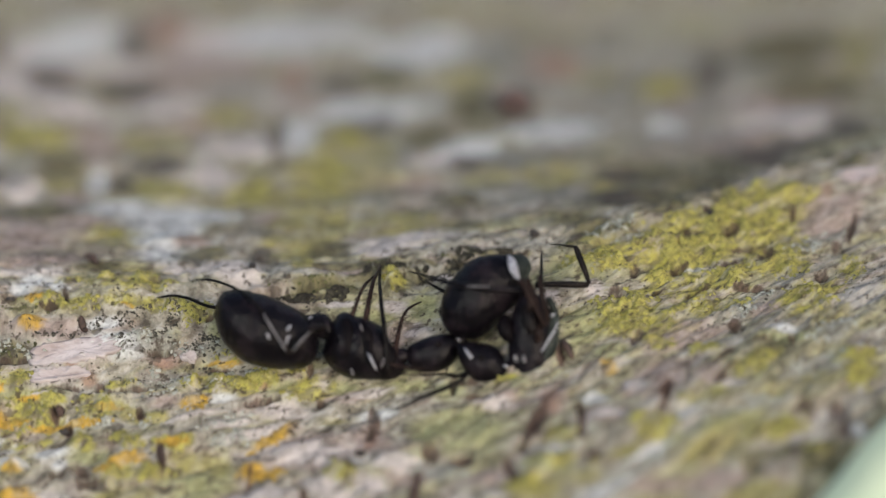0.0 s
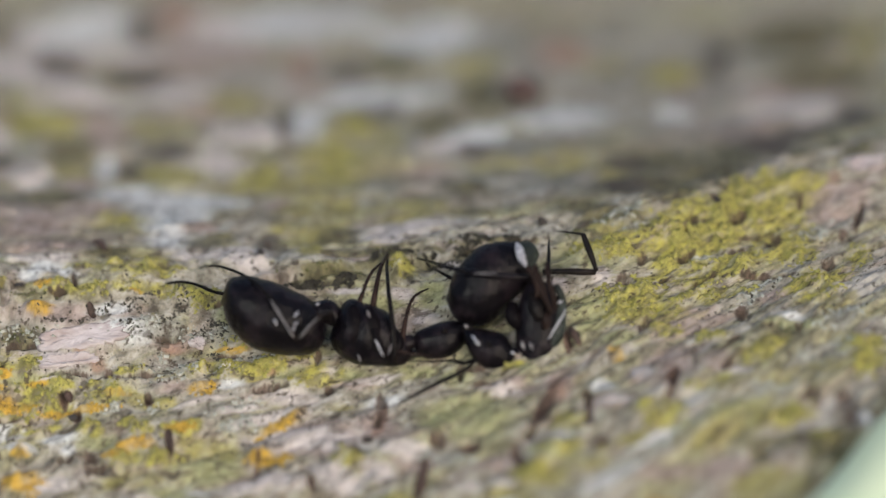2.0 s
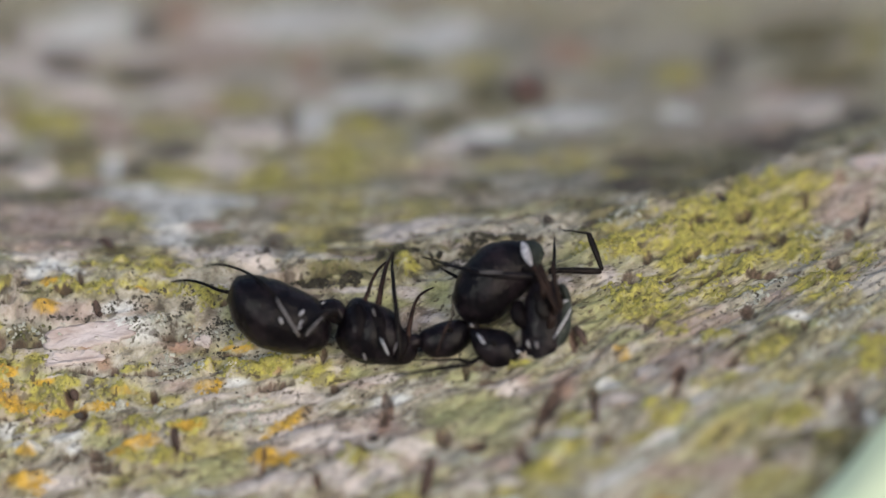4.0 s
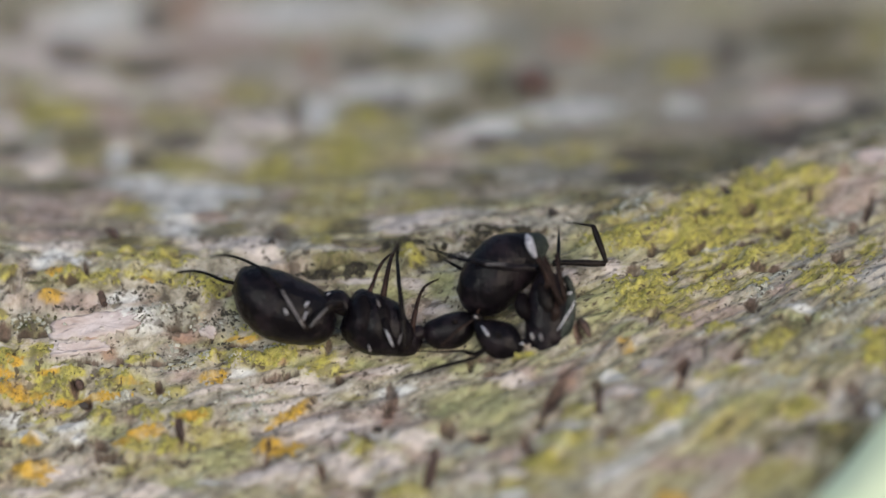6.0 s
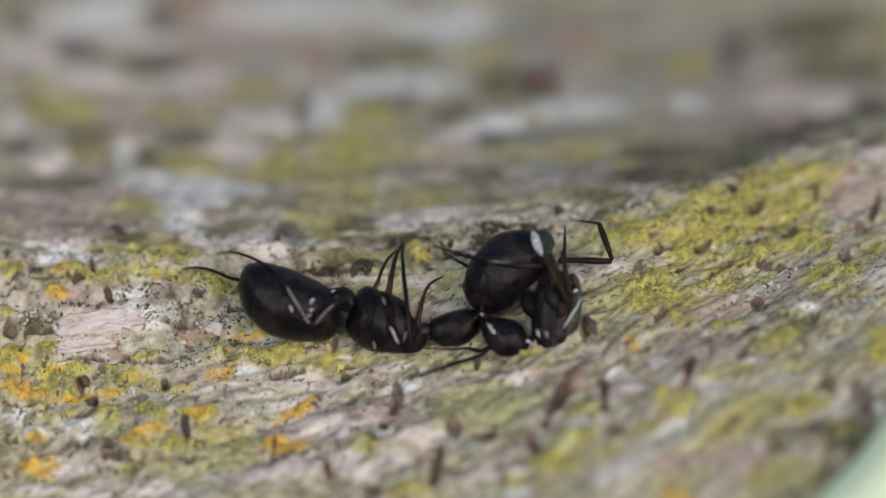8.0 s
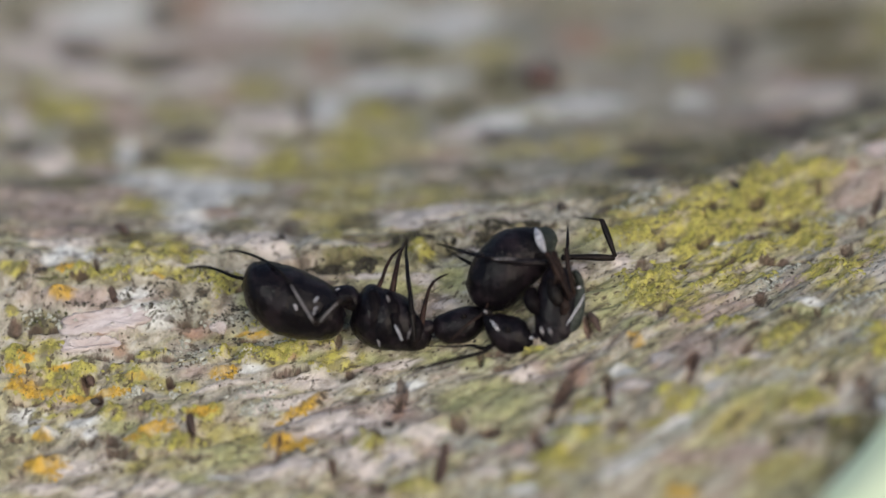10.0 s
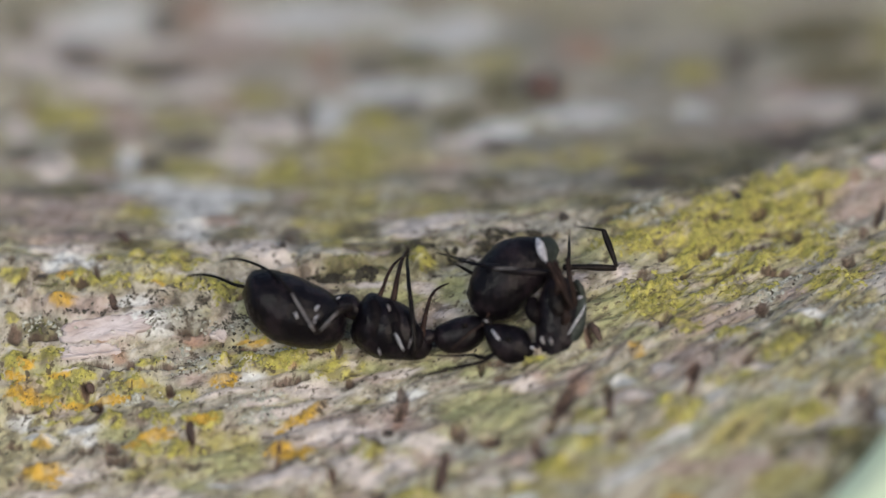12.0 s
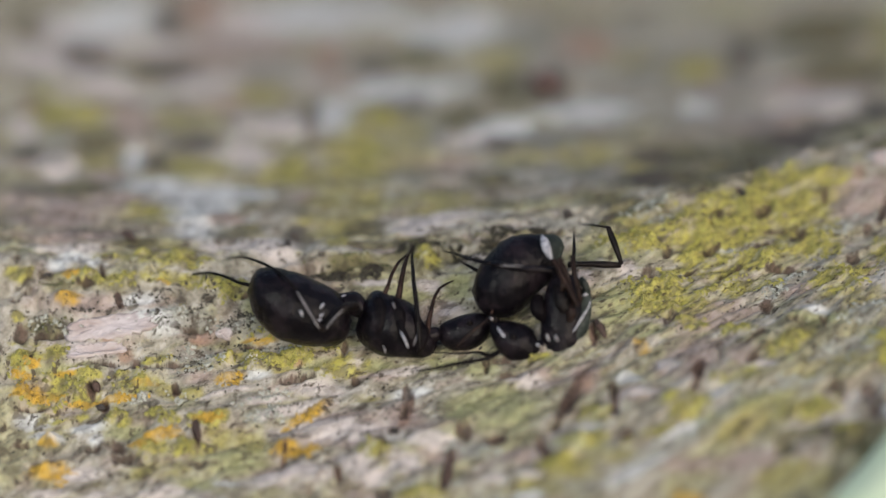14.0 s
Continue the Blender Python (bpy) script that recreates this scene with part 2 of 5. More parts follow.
PINK_BACK = (
    (-10.7, 25.6, 2.4, 1.05, -85), (-9, 21.2, 3.81, 3.48, -68), (-5.2, 20.2, 3.19, 1.02, -87), (-8.9, 15.8, 1.36, 0.84, -78), (-12.7, 13.3, 2.43, 1.11, -84),
    (0.1, 8.9, 1.27, 1.04, -32), (14.1, 17.6, 3.45, 1.96, 3), (12.2, 13.7, 2.8, 1.73, 3), (10.8, 16.5, 1.54, 1.1, 70), (3.3, 17.4, 1.5, 0.91, -87),
    (-14.9, 4.6, 2.39, 1.97, -15), (-16.1, 5.7, 1.46, 1.04, -76), (-13, 5.8, 1.64, 1.47, -33), (-5.6, 6.3, 0.93, 0.57, -80), (-13.2, 8.1, 1.71, 0.8, -83),
    (5.3, 20.4, 1.86, 1.42, 71), (-15.7, 22.5, 2.05, 1.74, -67), (-2.7, 0.9, 1.53, 0.36, 0), (-14.1, 2.3, 2.57, 0.81, -1))
GREY_BACK = (
    (-0.1, 17.1, 2.91, 1.61, -13), (-1, 12.9, 2.08, 1.1, -86), (8.9, 22.9, 3.35, 2.57, 66), (6.4, 14.4, 3.58, 1.91, 79), (8.7, 14.7, 1.82, 1.08, 73),
    (-2.2, 7.2, 1.6, 1.16, -1), (3.8, 10.9, 1.64, 1.37, 4), (2.7, 21.5, 2.41, 1.46, -86), (11.8, 17.7, 1.53, 1.4, 57), (-4.3, 18.7, 1.5, 1.15, -86),
    (-15.9, 11.4, 1.65, 0.96, -3), (-7.8, 19.4, 1.89, 1.73, -71), (-4.6, 1, 2.34, 0.35, -10), (-1.9, 1.2, 1.56, 0.31, -10), (0.7, 1.9, 1.62, 0.38, -20),
    (3.6, 1.7, 1.6, 0.41, -20), (5, 18.3, 3.16, 2.09, 1), (13.2, 20.1, 2.62, 2.1, -16), (10.5, 14.4, 3.2, 1.61, 13))
GREY_BACK_MORE = (
    (3.5, 7.4, 3.1, 1.45, -24), (7.7, 17, 2.81, 1.37, 24))
RUST_BACK = (
    (5.6, 20.5, 1.48, 1.13, 70), (-10.9, 25.6, 2.11, 1.14, -84), (-17.1, 15.3, 0.9, 0.5, -80), (-5.2, 19.9, 1.88, 0.58, -88), (-13.7, 15.6, 1.02, 0.63, -3),
    (-4.4, 17.5, 0.8, 0.74, -10), (-8.4, 4, 0.78, 0.64, -8), (13, 9.9, 2.32, 0.65, -85), (4, 15.9, 0.98, 0.68, 87))
DARK_BACK = (
    (-15.3, 20.3, 1.58, 1, -57), (-11.9, 19.4, 1.78, 1.62, -26), (-12.2, 24.4, 2.26, 0.75, -85), (-16.5, 10.6, 0.9, 0.54, -80), (-11.5, 10, 1.29, 0.6, -84),
    (-10.2, 11.6, 1.16, 0.96, -9), (-5.7, 14.1, 2.51, 0.34, -88), (-3.3, 19.2, 1.23, 0.99, -32), (-1.9, 15.2, 0.98, 0.96, -70), (3.7, 15.2, 1.12, 0.96, 85),
    (1.7, 10.6, 0.85, 0.69, -71), (11.9, 21, 2.88, 0.76, 85), (13, 10.3, 3.27, 1.05, -81), (14.4, 11.4, 2.9, 1.53, 74), (16.8, 13, 3.08, 0.89, 90),
    (7.5, 9.2, 1.84, 0.97, 85), (7.3, 5.5, 1.63, 0.97, -76), (-5.8, 2.6, 1, 0.46, -87))
MOSS_BACK = (
    (16.1, 18.6, 2.58, 1.95, -13), (-1.5, 20.2, 1.68, 1.21, -79), (2, 16.1, 2.68, 1.02, -89), (0.4, 13.8, 1.45, 1.23, -61), (-14, 11.6, 1.43, 1.09, -77),
    (15.5, 22.5, 3.12, 1.81, 3), (15, 24.3, 1.8, 1.06, 3), (11.6, 9.2, 2.89, 1, -85), (10.5, 6.8, 3.88, 1.43, -85), (9, 9.1, 2.64, 1.58, -86),
    (-14.1, 7, 2.13, 0.72, -1), (-8.1, 2.7, 1.09, 0.99, -18), (-3.4, 3, 1.13, 1.03, -81), (1.6, 4.3, 1.19, 0.74, -31), (1.2, 7.3, 1.29, 0.94, -56),
    (8.3, 5, 2.61, 1.7, -57), (5.7, 3.1, 1.53, 1.14, -58), (-2.7, 1.3, 1.53, 0.31, 0), (-11.5, 1.8, 1.02, 0.43, -1))
MOSS_BACK_MORE = (
    (-18.1, 24.4, 2.27, 0.89, -82),)
OLIVE_BACK = (
    (-10.4, 13.8, 1.48, 1.36, -27), (-7.8, 16.4, 1.35, 1.19, -76), (-10.3, 9.7, 1.42, 0.96, -4), (-13.2, 10.3, 1.39, 1.21, -19), (-3.2, 13.1, 2.77, 1.28, -88),
    (-4, 10.2, 2.47, 1.42, -88), (-2.3, 11.6, 2.75, 1.65, -89), (-5.3, 9.1, 1.5, 0.92, -87), (2.5, 9.1, 1.01, 0.84, -31), (4.9, 9.2, 1.39, 1.13, 84),
    (18.1, 22, 2.66, 0.93, 84), (9.9, 19, 1.58, 1.06, 20), (7.3, 19.7, 1.36, 1.05, 29), (-8.7, 8.4, 1.62, 1.09, -3), (-10.7, 4.3, 1.57, 1, -3),
    (-7.5, 2.6, 1.13, 0.51, -86), (-6.1, 8.6, 1.78, 1.61, -76), (-4.1, 6.5, 3.84, 1.64, -86), (-4.6, 3.6, 1.88, 1.35, -86))
OLIVE_BACK_MORE = (
    (-0.5, 5.1, 1.94, 1.33, -19), (-4.3, 1.4, 0.66, 0.49, -2), (7, 8.1, 1.64, 1.06, -89), (2, 19.4, 1.52, 1.14, -80))
YELLOW_BACK = (
    (-15.6, 14.7, 2.17, 1.47, -68), (-3.4, 10.1, 1.67, 0.93, -88), (-3, 13.9, 1.4, 0.72, -85), (-10, 9.2, 1.25, 0.82, -3), (-6.6, 8.6, 1.11, 1.06, -51),
    (-11.7, 5.1, 0.72, 0.65, -45), (9.7, 18.6, 0.91, 0.64, 22), (-4.3, 1.8, 0.54, 0.41, -27))
FRINGE = (
    (2, 1.2, 0.86, 0.2, -20), (1.2, 0.8, 0.41, 0.25, -15), (0.3, 1.1, 0.62, 0.19, -11), (3, 1.2, 0.49, 0.14, -11), (-1.3, 1.1, 0.62, 0.21, -11),
    (-2.9, 0, 0.53, 0.15, 0), (-3.9, -0.2, 1.05, 0.18, 0), (-3.2, -0.2, 0.45, 0.17, -11), (1.5, 0.8, 0.65, 0.27, -23), (0.1, 0.6, 0.45, 0.2, -12),
    (-0.7, -0.2, 0.25, 0.19, -26), (-4.5, 0.1, 0.45, 0.14, 0), (-1.9, 0.9, 0.31, 0.26, -48), (1, 0.6, 0.33, 0.19, -14), (2.4, 1.2, 0.64, 0.17, -20),
    (-4.9, -0.1, 0.4, 0.1, 0))
SPECKLED = (
    (-9.7, -1.2, 1.25, 0.48, 0), (-8.8, -1, 0.81, 0.35, -1), (-10.5, -1.5, 0.8, 0.39, -1), (-11.3, -1.1, 0.68, 0.22, 0), (-9.2, -0.6, 0.81, 0.18, 0),
    (-7.6, -1.9, 0.52, 0.29, -1), (-3.9, -0.3, 0.73, 0.2, 0), (0.7, 0.5, 0.53, 0.23, 0), (7.1, 2.1, 0.82, 0.39, 1), (-7.3, -2.8, 0.53, 0.17, -11),
    (-12.7, -1.5, 1, 0.08, 0))
YELLOW = (
    (-10.9, 0.7, 1.65, 0.41, -8), (-13.8, -0.1, 1.01, 0.24, 0), (-15.5, -0, 0.51, 0.33, -4), (-12.2, -0.3, 1.41, 0.2, 0), (-10.6, -0.3, 0.81, 0.28, 0),
    (-9.1, -0.5, 0.85, 0.28, 0), (-7.9, -0.8, 0.56, 0.39, -2), (-14.5, -2.9, 0.91, 0.26, 7), (-15.3, -3.3, 0.48, 0.39, -8), (-15.5, -1.7, 0.26, 0.19, -5),
    (-13.6, -4.3, 1.19, 0.51, -1), (-14.4, -3.7, 1, 0.3, 0), (-11.2, -4.2, 0.98, 0.37, 11), (-10.6, -3.2, 0.64, 0.16, 0), (-7.6, -3.2, 0.8, 0.24, 0),
    (-1, 0.3, 0.47, 0.36, -26), (-6.9, -2.4, 0.6, 0.22, 0), (-13.8, -5.2, 0.79, 0.23, 0), (-11.8, -5.5, 0.42, 0.3, -25))
YELLOW_MORE = (
    (-10.2, -5.5, 0.46, 0.31, -21), (-6, -3.4, 1.23, 0.32, 0), (-4, -3.8, 0.83, 0.39, 0), (-2.8, -7.9, 0.61, 0.42, -62), (4.8, -8.2, 0.58, 0.43, -20),
    (4.5, -9.4, 0.77, 0.33, -12), (7.7, -8.3, 0.77, 0.68, 10), (6.5, -9.5, 0.93, 0.27, 16), (-10.2, -6.9, 0.98, 0.29, 0), (-1.2, -10.2, 0.78, 0.29, -11),
    (3.5, -10.2, 0.8, 0.32, -23), (2.9, -4.6, 0.56, 0.19, -11), (-8.6, -5.8, 0.63, 0.37, -2), (-15.1, -2.6, 0.6, 0.15, 0), (-13.2, -3.7, 0.8, 0.18, 0),
    (-11.6, -3.7, 0.6, 0.15, 0), (-14.3, -4.8, 1.03, 0.13, -10), (-9.3, -7, 0.78, 0.22, 0), (-7.2, -3.6, 0.6, 0.13, 0))
YELLOW_LAST = (
    (-4.9, -3.1, 0.82, 0.13, -10), (-9.8, 0.2, 0.81, 0.17, 0))
YELLOW_RIDGE = (
    (8, 1.2, 2.44, 0.61, 20), (9.3, 2.5, 1.09, 0.48, 27), (10.8, 2.3, 2.14, 0.81, 33), (12.1, 4.1, 1.59, 0.59, 27), (9.4, 0.5, 1.86, 0.67, 34),
    (12.6, 2, 1.28, 0.91, 47), (11, -0.1, 2.18, 0.56, 28), (7.3, -2.1, 1.2, 1.02, 7), (13.7, -1.6, 1.29, 0.76, 33), (15.3, 0.3, 0.71, 0.48, 87),
    (10, -1.7, 1.2, 0.42, 1), (13.6, 4.3, 0.83, 0.46, 2), (6.6, 0.5, 1.21, 0.41, 0), (8.2, -3.7, 0.59, 0.28, -12), (9.9, -4.2, 0.51, 0.38, -17),
    (11.6, -5.4, 0.88, 0.35, 29), (9.7, -7, 0.83, 0.24, 15), (11.9, -8.8, 0.99, 0.42, 21), (13.1, -9.9, 0.49, 0.35, -16))
YELLOW_RIDGE_MORE = (
    (14.9, -6.4, 0.57, 0.49, 67), (14.9, -5.4, 0.62, 0.39, 4), (11.8, 2.9, 1.28, 0.5, 12), (8.8, -0.6, 1.21, 0.52, 1), (13.1, 0.4, 0.81, 0.45, 2))
ORANGE = (
    (-13.8, -1.1, 0.52, 0.28, -2), (-14.6, -4.3, 0.87, 0.23, -10), (-14.9, -4.5, 0.79, 0.15, 0), (-11.9, -4.6, 0.83, 0.13, 0), (-14.2, -6.2, 0.39, 0.2, -2),
    (-14.1, -7.4, 0.7, 0.49, -4), (-7.9, -4, 0.52, 0.28, -1), (-10.5, -6.5, 0.75, 0.29, 26), (-8.6, -5.8, 0.47, 0.25, -1), (-5.2, -5.7, 1.02, 0.26, 31),
    (-5.5, -7.3, 0.84, 0.3, -11), (6.4, -4.8, 0.42, 0.31, -84), (7.6, -12.2, 0.63, 0.28, -12), (-13, -4.7, 0.79, 0.11, 0), (-6.8, -2.6, 0.44, 0.11, 0),
    (-10.4, -0.5, 0.28, 0.11, -1), (-13.8, -0, 0.32, 0.18, -2), (-15, -3.3, 0.32, 0.15, -1), (-15.3, -3.7, 0.36, 0.17, -1))
ORANGE_MORE = (
    (-13.8, -3.6, 0.4, 0.11, 0), (-11, -4.1, 0.48, 0.13, 0), (-9.7, -6.4, 0.39, 0.2, -1), (-7.3, -2.5, 0.28, 0.09, 0), (-15.3, -4.3, 0.4, 0.13, -1))
OLIVE = (
    (-4.1, 0.1, 0.65, 0.18, 0), (-10.3, -7.7, 1.17, 0.44, -1), (-7.7, -6.6, 1.21, 0.49, -12), (3.7, -10.4, 1.2, 0.5, -24), (5, -10.2, 1.33, 0.26, -10),
    (12.8, -6.7, 1.85, 0.47, 22), (10.3, -9.2, 1.82, 0.77, 27), (11.1, -11.6, 1.49, 0.67, 1), (7.9, -2.7, 1.39, 0.89, 2), (2.9, -11, 1.19, 0.41, -22),
    (-9.6, -4.5, 0.82, 0.29, -11), (-14.9, -2.5, 0.63, 0.17, -10), (6.4, 1.6, 0.81, 0.33, 0), (-6.4, -3.8, 0.79, 0.17, 0), (9.9, 1.4, 2.07, 0.91, 31),
    (12.7, 3.3, 1.52, 0.83, 22), (14.1, -2.9, 1, 0.65, 22), (-3.2, -5.2, 0.52, 0.19, -11), (-9, -3.5, 0.8, 0.15, 0))
OLIVE_MORE = (
    (-9.9, 1.5, 1.23, 0.39, 0),)
GREEN = (
    (0.1, -1, 0.88, 0.68, -26), (-0.1, -4.3, 1.24, 0.34, -11), (-2.7, -3.9, 0.85, 0.27, -11), (0.3, -6.6, 1.04, 0.73, -61), (0.9, -4.7, 0.84, 0.5, -15),
    (3.1, -4.7, 0.66, 0.24, -22), (1.9, -7.1, 1.31, 0.8, -32), (1.1, -7.5, 0.88, 0.51, -30), (6.2, -0, 1.29, 0.69, 14), (5.5, -2.6, 1.25, 1.08, -41),
    (6.5, -2.3, 1.03, 0.68, 2), (-11.7, -6, 1.06, 0.43, -12), (-7.7, -7.3, 1.4, 0.24, 0), (-7.5, -7.7, 1.17, 0.63, -1), (-7.1, -1.5, 0.66, 0.6, -77),
    (4.8, -0, 0.81, 0.76, 12), (-1.7, -1.1, 1.23, 0.5, -12), (10.6, -8.2, 1.55, 0.65, 21), (-4.5, -2.9, 1.2, 0.26, 0))
GREEN_MORE = (
    (-5.2, -3.7, 1.39, 0.3, 0), (-0.5, -7.9, 0.99, 0.54, -14), (4.1, -9.5, 1.19, 0.36, -22), (6.8, -4, 0.99, 0.49, -12), (8.3, -9.1, 1.23, 0.45, 32),
    (-13.6, -3.5, 1.59, 0.3, 0), (-8.8, -8.5, 1.2, 0.47, -12), (12.5, -4.1, 1.17, 0.49, -11), (-14.8, 1.2, 1.63, 0.43, 0), (1.5, -6.1, 1.18, 0.39, -11))
PALE = (
    (-11.9, -2.2, 1.6, 0.28, 4), (-13.3, -2.6, 0.84, 0.24, 0), (-13.1, -3.1, 1.03, 0.2, 9), (-13.4, -3.5, 0.52, 0.11, 0), (-5, -4.6, 1.22, 0.35, 0),
    (-6.4, -5, 1.02, 0.22, 0), (-3.5, -8.4, 0.72, 0.42, -16), (-3, -9, 0.83, 0.47, -15), (1.3, -10.1, 0.52, 0.2, -23), (2.5, -10.3, 0.6, 0.18, -21),
    (15.6, 5.7, 0.51, 0.39, 37), (-13.1, -7.6, 1.01, 0.38, -1), (-14.1, -8.3, 0.82, 0.27, -1), (-12.1, -8.7, 1.01, 0.38, -12), (-10.1, -8.7, 1.2, 0.25, 0),
    (-5.1, -8.6, 1.19, 0.38, -11), (-2.9, -0.6, 0.81, 0.18, 0), (-3.7, -3.8, 0.48, 0.26, 23), (-0.1, -1.9, 0.61, 0.38, -16))
PALE_MORE = (
    (0.7, 0.4, 0.53, 0.2, -11), (6.1, -0.8, 0.46, 0.4, 81), (-7, -3.3, 0.6, 0.22, 0), (7.3, -6, 0.55, 0.41, -19), (4.5, -1.3, 0.48, 0.4, 3),
    (-0.9, -0.9, 0.62, 0.3, -13), (-5.1, -2.8, 0.8, 0.17, 0), (10.5, -6.5, 0.65, 0.25, -11), (-4.4, -6.5, 2, 0.65, -11), (-5.4, -5.4, 1.58, 0.3, 13),
    (-0.8, -7.9, 1.18, 0.43, -11), (-6.2, -8.8, 0.99, 0.38, -12), (-1.9, -4.3, 0.99, 0.21, 0), (2.3, -5.6, 1.03, 0.3, -21), (6.4, -7.5, 0.77, 0.28, -11),
    (-8, -4.6, 0.98, 0.17, 9), (-1.8, -8.6, 0.84, 0.45, -28))
SILVER = (
    (-12.9, 0.5, 0.46, 0.4, -73), (-14.2, 0.5, 0.61, 0.37, -3), (-13.6, 0.8, 0.81, 0.35, -1), (-10.9, -1.8, 1.08, 0.46, -12), (-11.3, -1.1, 0.85, 0.28, 0),
    (-14.8, -5.3, 0.75, 0.32, -1), (-12.9, -5.7, 0.71, 0.22, 0), (-12.5, -6.2, 0.31, 0.23, -4), (-7.3, -3.4, 0.4, 0.24, -1), (-7, -4, 0.63, 0.19, 0),
    (5.9, -6.5, 0.51, 0.34, -16), (4.5, -8.9, 0.42, 0.24, -14), (6.1, -11, 1.39, 0.32, 27), (7.5, -9.5, 0.98, 0.27, 23), (8.5, -8.1, 1.1, 0.26, 36),
    (12.5, -3.6, 0.62, 0.31, -12), (14.5, -9.1, 0.39, 0.3, -89), (6.3, 2, 0.25, 0.21, -29), (2.4, -11.1, 0.64, 0.23, -22))
SILVER_MORE = (
    (-14.2, -6, 0.62, 0.24, -12), (-1.6, -5.3, 0.8, 0.28, -11), (-7.8, -8.6, 0.6, 0.19, -11), (9.6, 0.3, 0.5, 0.22, 13))
PINK = (
    (-12.8, -1.2, 2.62, 0.48, 0), (-3.8, -6.3, 1.84, 0.76, -12), (-4.4, -7.1, 1.63, 0.43, -10), (-0.9, -7.1, 1.03, 0.49, -13), (-0.5, -8.4, 1.21, 0.43, -11),
    (2.8, -5.7, 1.28, 0.47, -22), (4.5, -6.1, 0.88, 0.59, -75), (6.1, -7.4, 1.01, 0.55, -13), (7.3, -6.4, 0.64, 0.54, -33), (14.6, 3.8, 1.08, 0.7, 4),
    (15.6, 3.9, 1.19, 0.62, 79), (14.7, 2.8, 1.07, 0.4, 12), (9.6, -3, 1.42, 0.62, -11), (12.2, -2.1, 0.64, 0.54, -23), (8.8, -3.4, 1.62, 0.84, 1),
    (8.3, -5.5, 1.36, 1.17, -72), (9.8, -5.8, 0.83, 0.73, -35), (-9, -3.9, 0.72, 0.39, -1), (9.7, -10.8, 1.93, 0.45, 9))
PINK_MORE = (
    (7.8, -10.9, 1.16, 0.37, 0), (-5.9, -8.4, 1.19, 0.43, -11), (-3.1, -9.8, 1.17, 0.25, -10), (2.2, -9.4, 1.2, 0.32, -21), (-8.7, -2.3, 1.2, 0.26, 0),
    (-1.8, -6.4, 1.07, 0.57, -28), (-2.6, -4.4, 1.21, 0.29, -10), (-5.3, -0.9, 1.21, 0.2, 0), (-8.9, -2.9, 1.2, 0.22, 0))
GREY = (
    (-14.1, -2, 0.84, 0.44, -1), (-7.5, -2.1, 0.84, 0.39, -1), (-9.1, -3.1, 1.04, 0.47, -1), (-6.4, -5.6, 1.02, 0.32, 13), (12.2, -7.2, 1.84, 0.3, 19),
    (13.5, -5.6, 1.26, 0.42, 24), (14.2, -4, 0.86, 0.47, 23), (-9.7, -1.8, 1.2, 0.43, 0), (6.9, -10.2, 1.12, 0.29, 23), (-10.2, -4.7, 1.18, 0.25, 3),
    (-7.2, -4.9, 1.16, 0.25, 8), (0.7, -8.5, 1.02, 0.36, -22), (4.1, -11.3, 1.13, 0.33, -11), (6.9, 2.1, 0.9, 0.51, 1), (-6.1, -3, 1, 0.15, 0),
    (1.4, -10.9, 0.96, 0.24, -11), (9.5, -8.1, 1.03, 0.27, 31), (11.7, -1.6, 0.99, 0.36, 36), (14.2, 1.9, 1.3, 0.41, 21))
GREY_MORE = (
    (13.4, 0.1, 1.12, 0.39, 26), (-6.2, 1.7, 1.26, 0.38, -11), (-14.7, 0.8, 1.22, 0.23, 0))
RUST = (
    (-11.7, -3, 0.32, 0.29, -12), (-9.1, -2.4, 0.52, 0.19, 0), (-12.3, -2.4, 0.28, 0.17, -2), (4.4, -6.2, 0.76, 0.38, -87), (-1.8, -6.6, 0.64, 0.26, 72),
    (-5.6, -3.7, 0.4, 0.11, 0), (14.9, 4.7, 0.43, 0.28, 72), (-9.1, -2.2, 0.52, 0.11, 0), (8.3, -6.6, 0.69, 0.27, 88))
# cracks and hollows: cut into the bark, their shade also painted dark
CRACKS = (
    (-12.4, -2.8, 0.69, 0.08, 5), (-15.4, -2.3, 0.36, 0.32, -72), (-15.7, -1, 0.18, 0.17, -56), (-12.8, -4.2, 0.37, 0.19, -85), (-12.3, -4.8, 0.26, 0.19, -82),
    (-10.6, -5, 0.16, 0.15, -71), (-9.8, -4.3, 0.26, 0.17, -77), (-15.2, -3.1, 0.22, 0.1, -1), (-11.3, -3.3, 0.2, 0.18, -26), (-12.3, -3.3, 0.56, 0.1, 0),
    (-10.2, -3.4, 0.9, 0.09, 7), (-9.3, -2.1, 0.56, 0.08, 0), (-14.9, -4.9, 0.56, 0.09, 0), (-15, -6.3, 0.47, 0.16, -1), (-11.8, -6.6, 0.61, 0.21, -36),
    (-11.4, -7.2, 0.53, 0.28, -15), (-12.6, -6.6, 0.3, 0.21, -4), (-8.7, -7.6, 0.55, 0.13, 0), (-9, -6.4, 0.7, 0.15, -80))
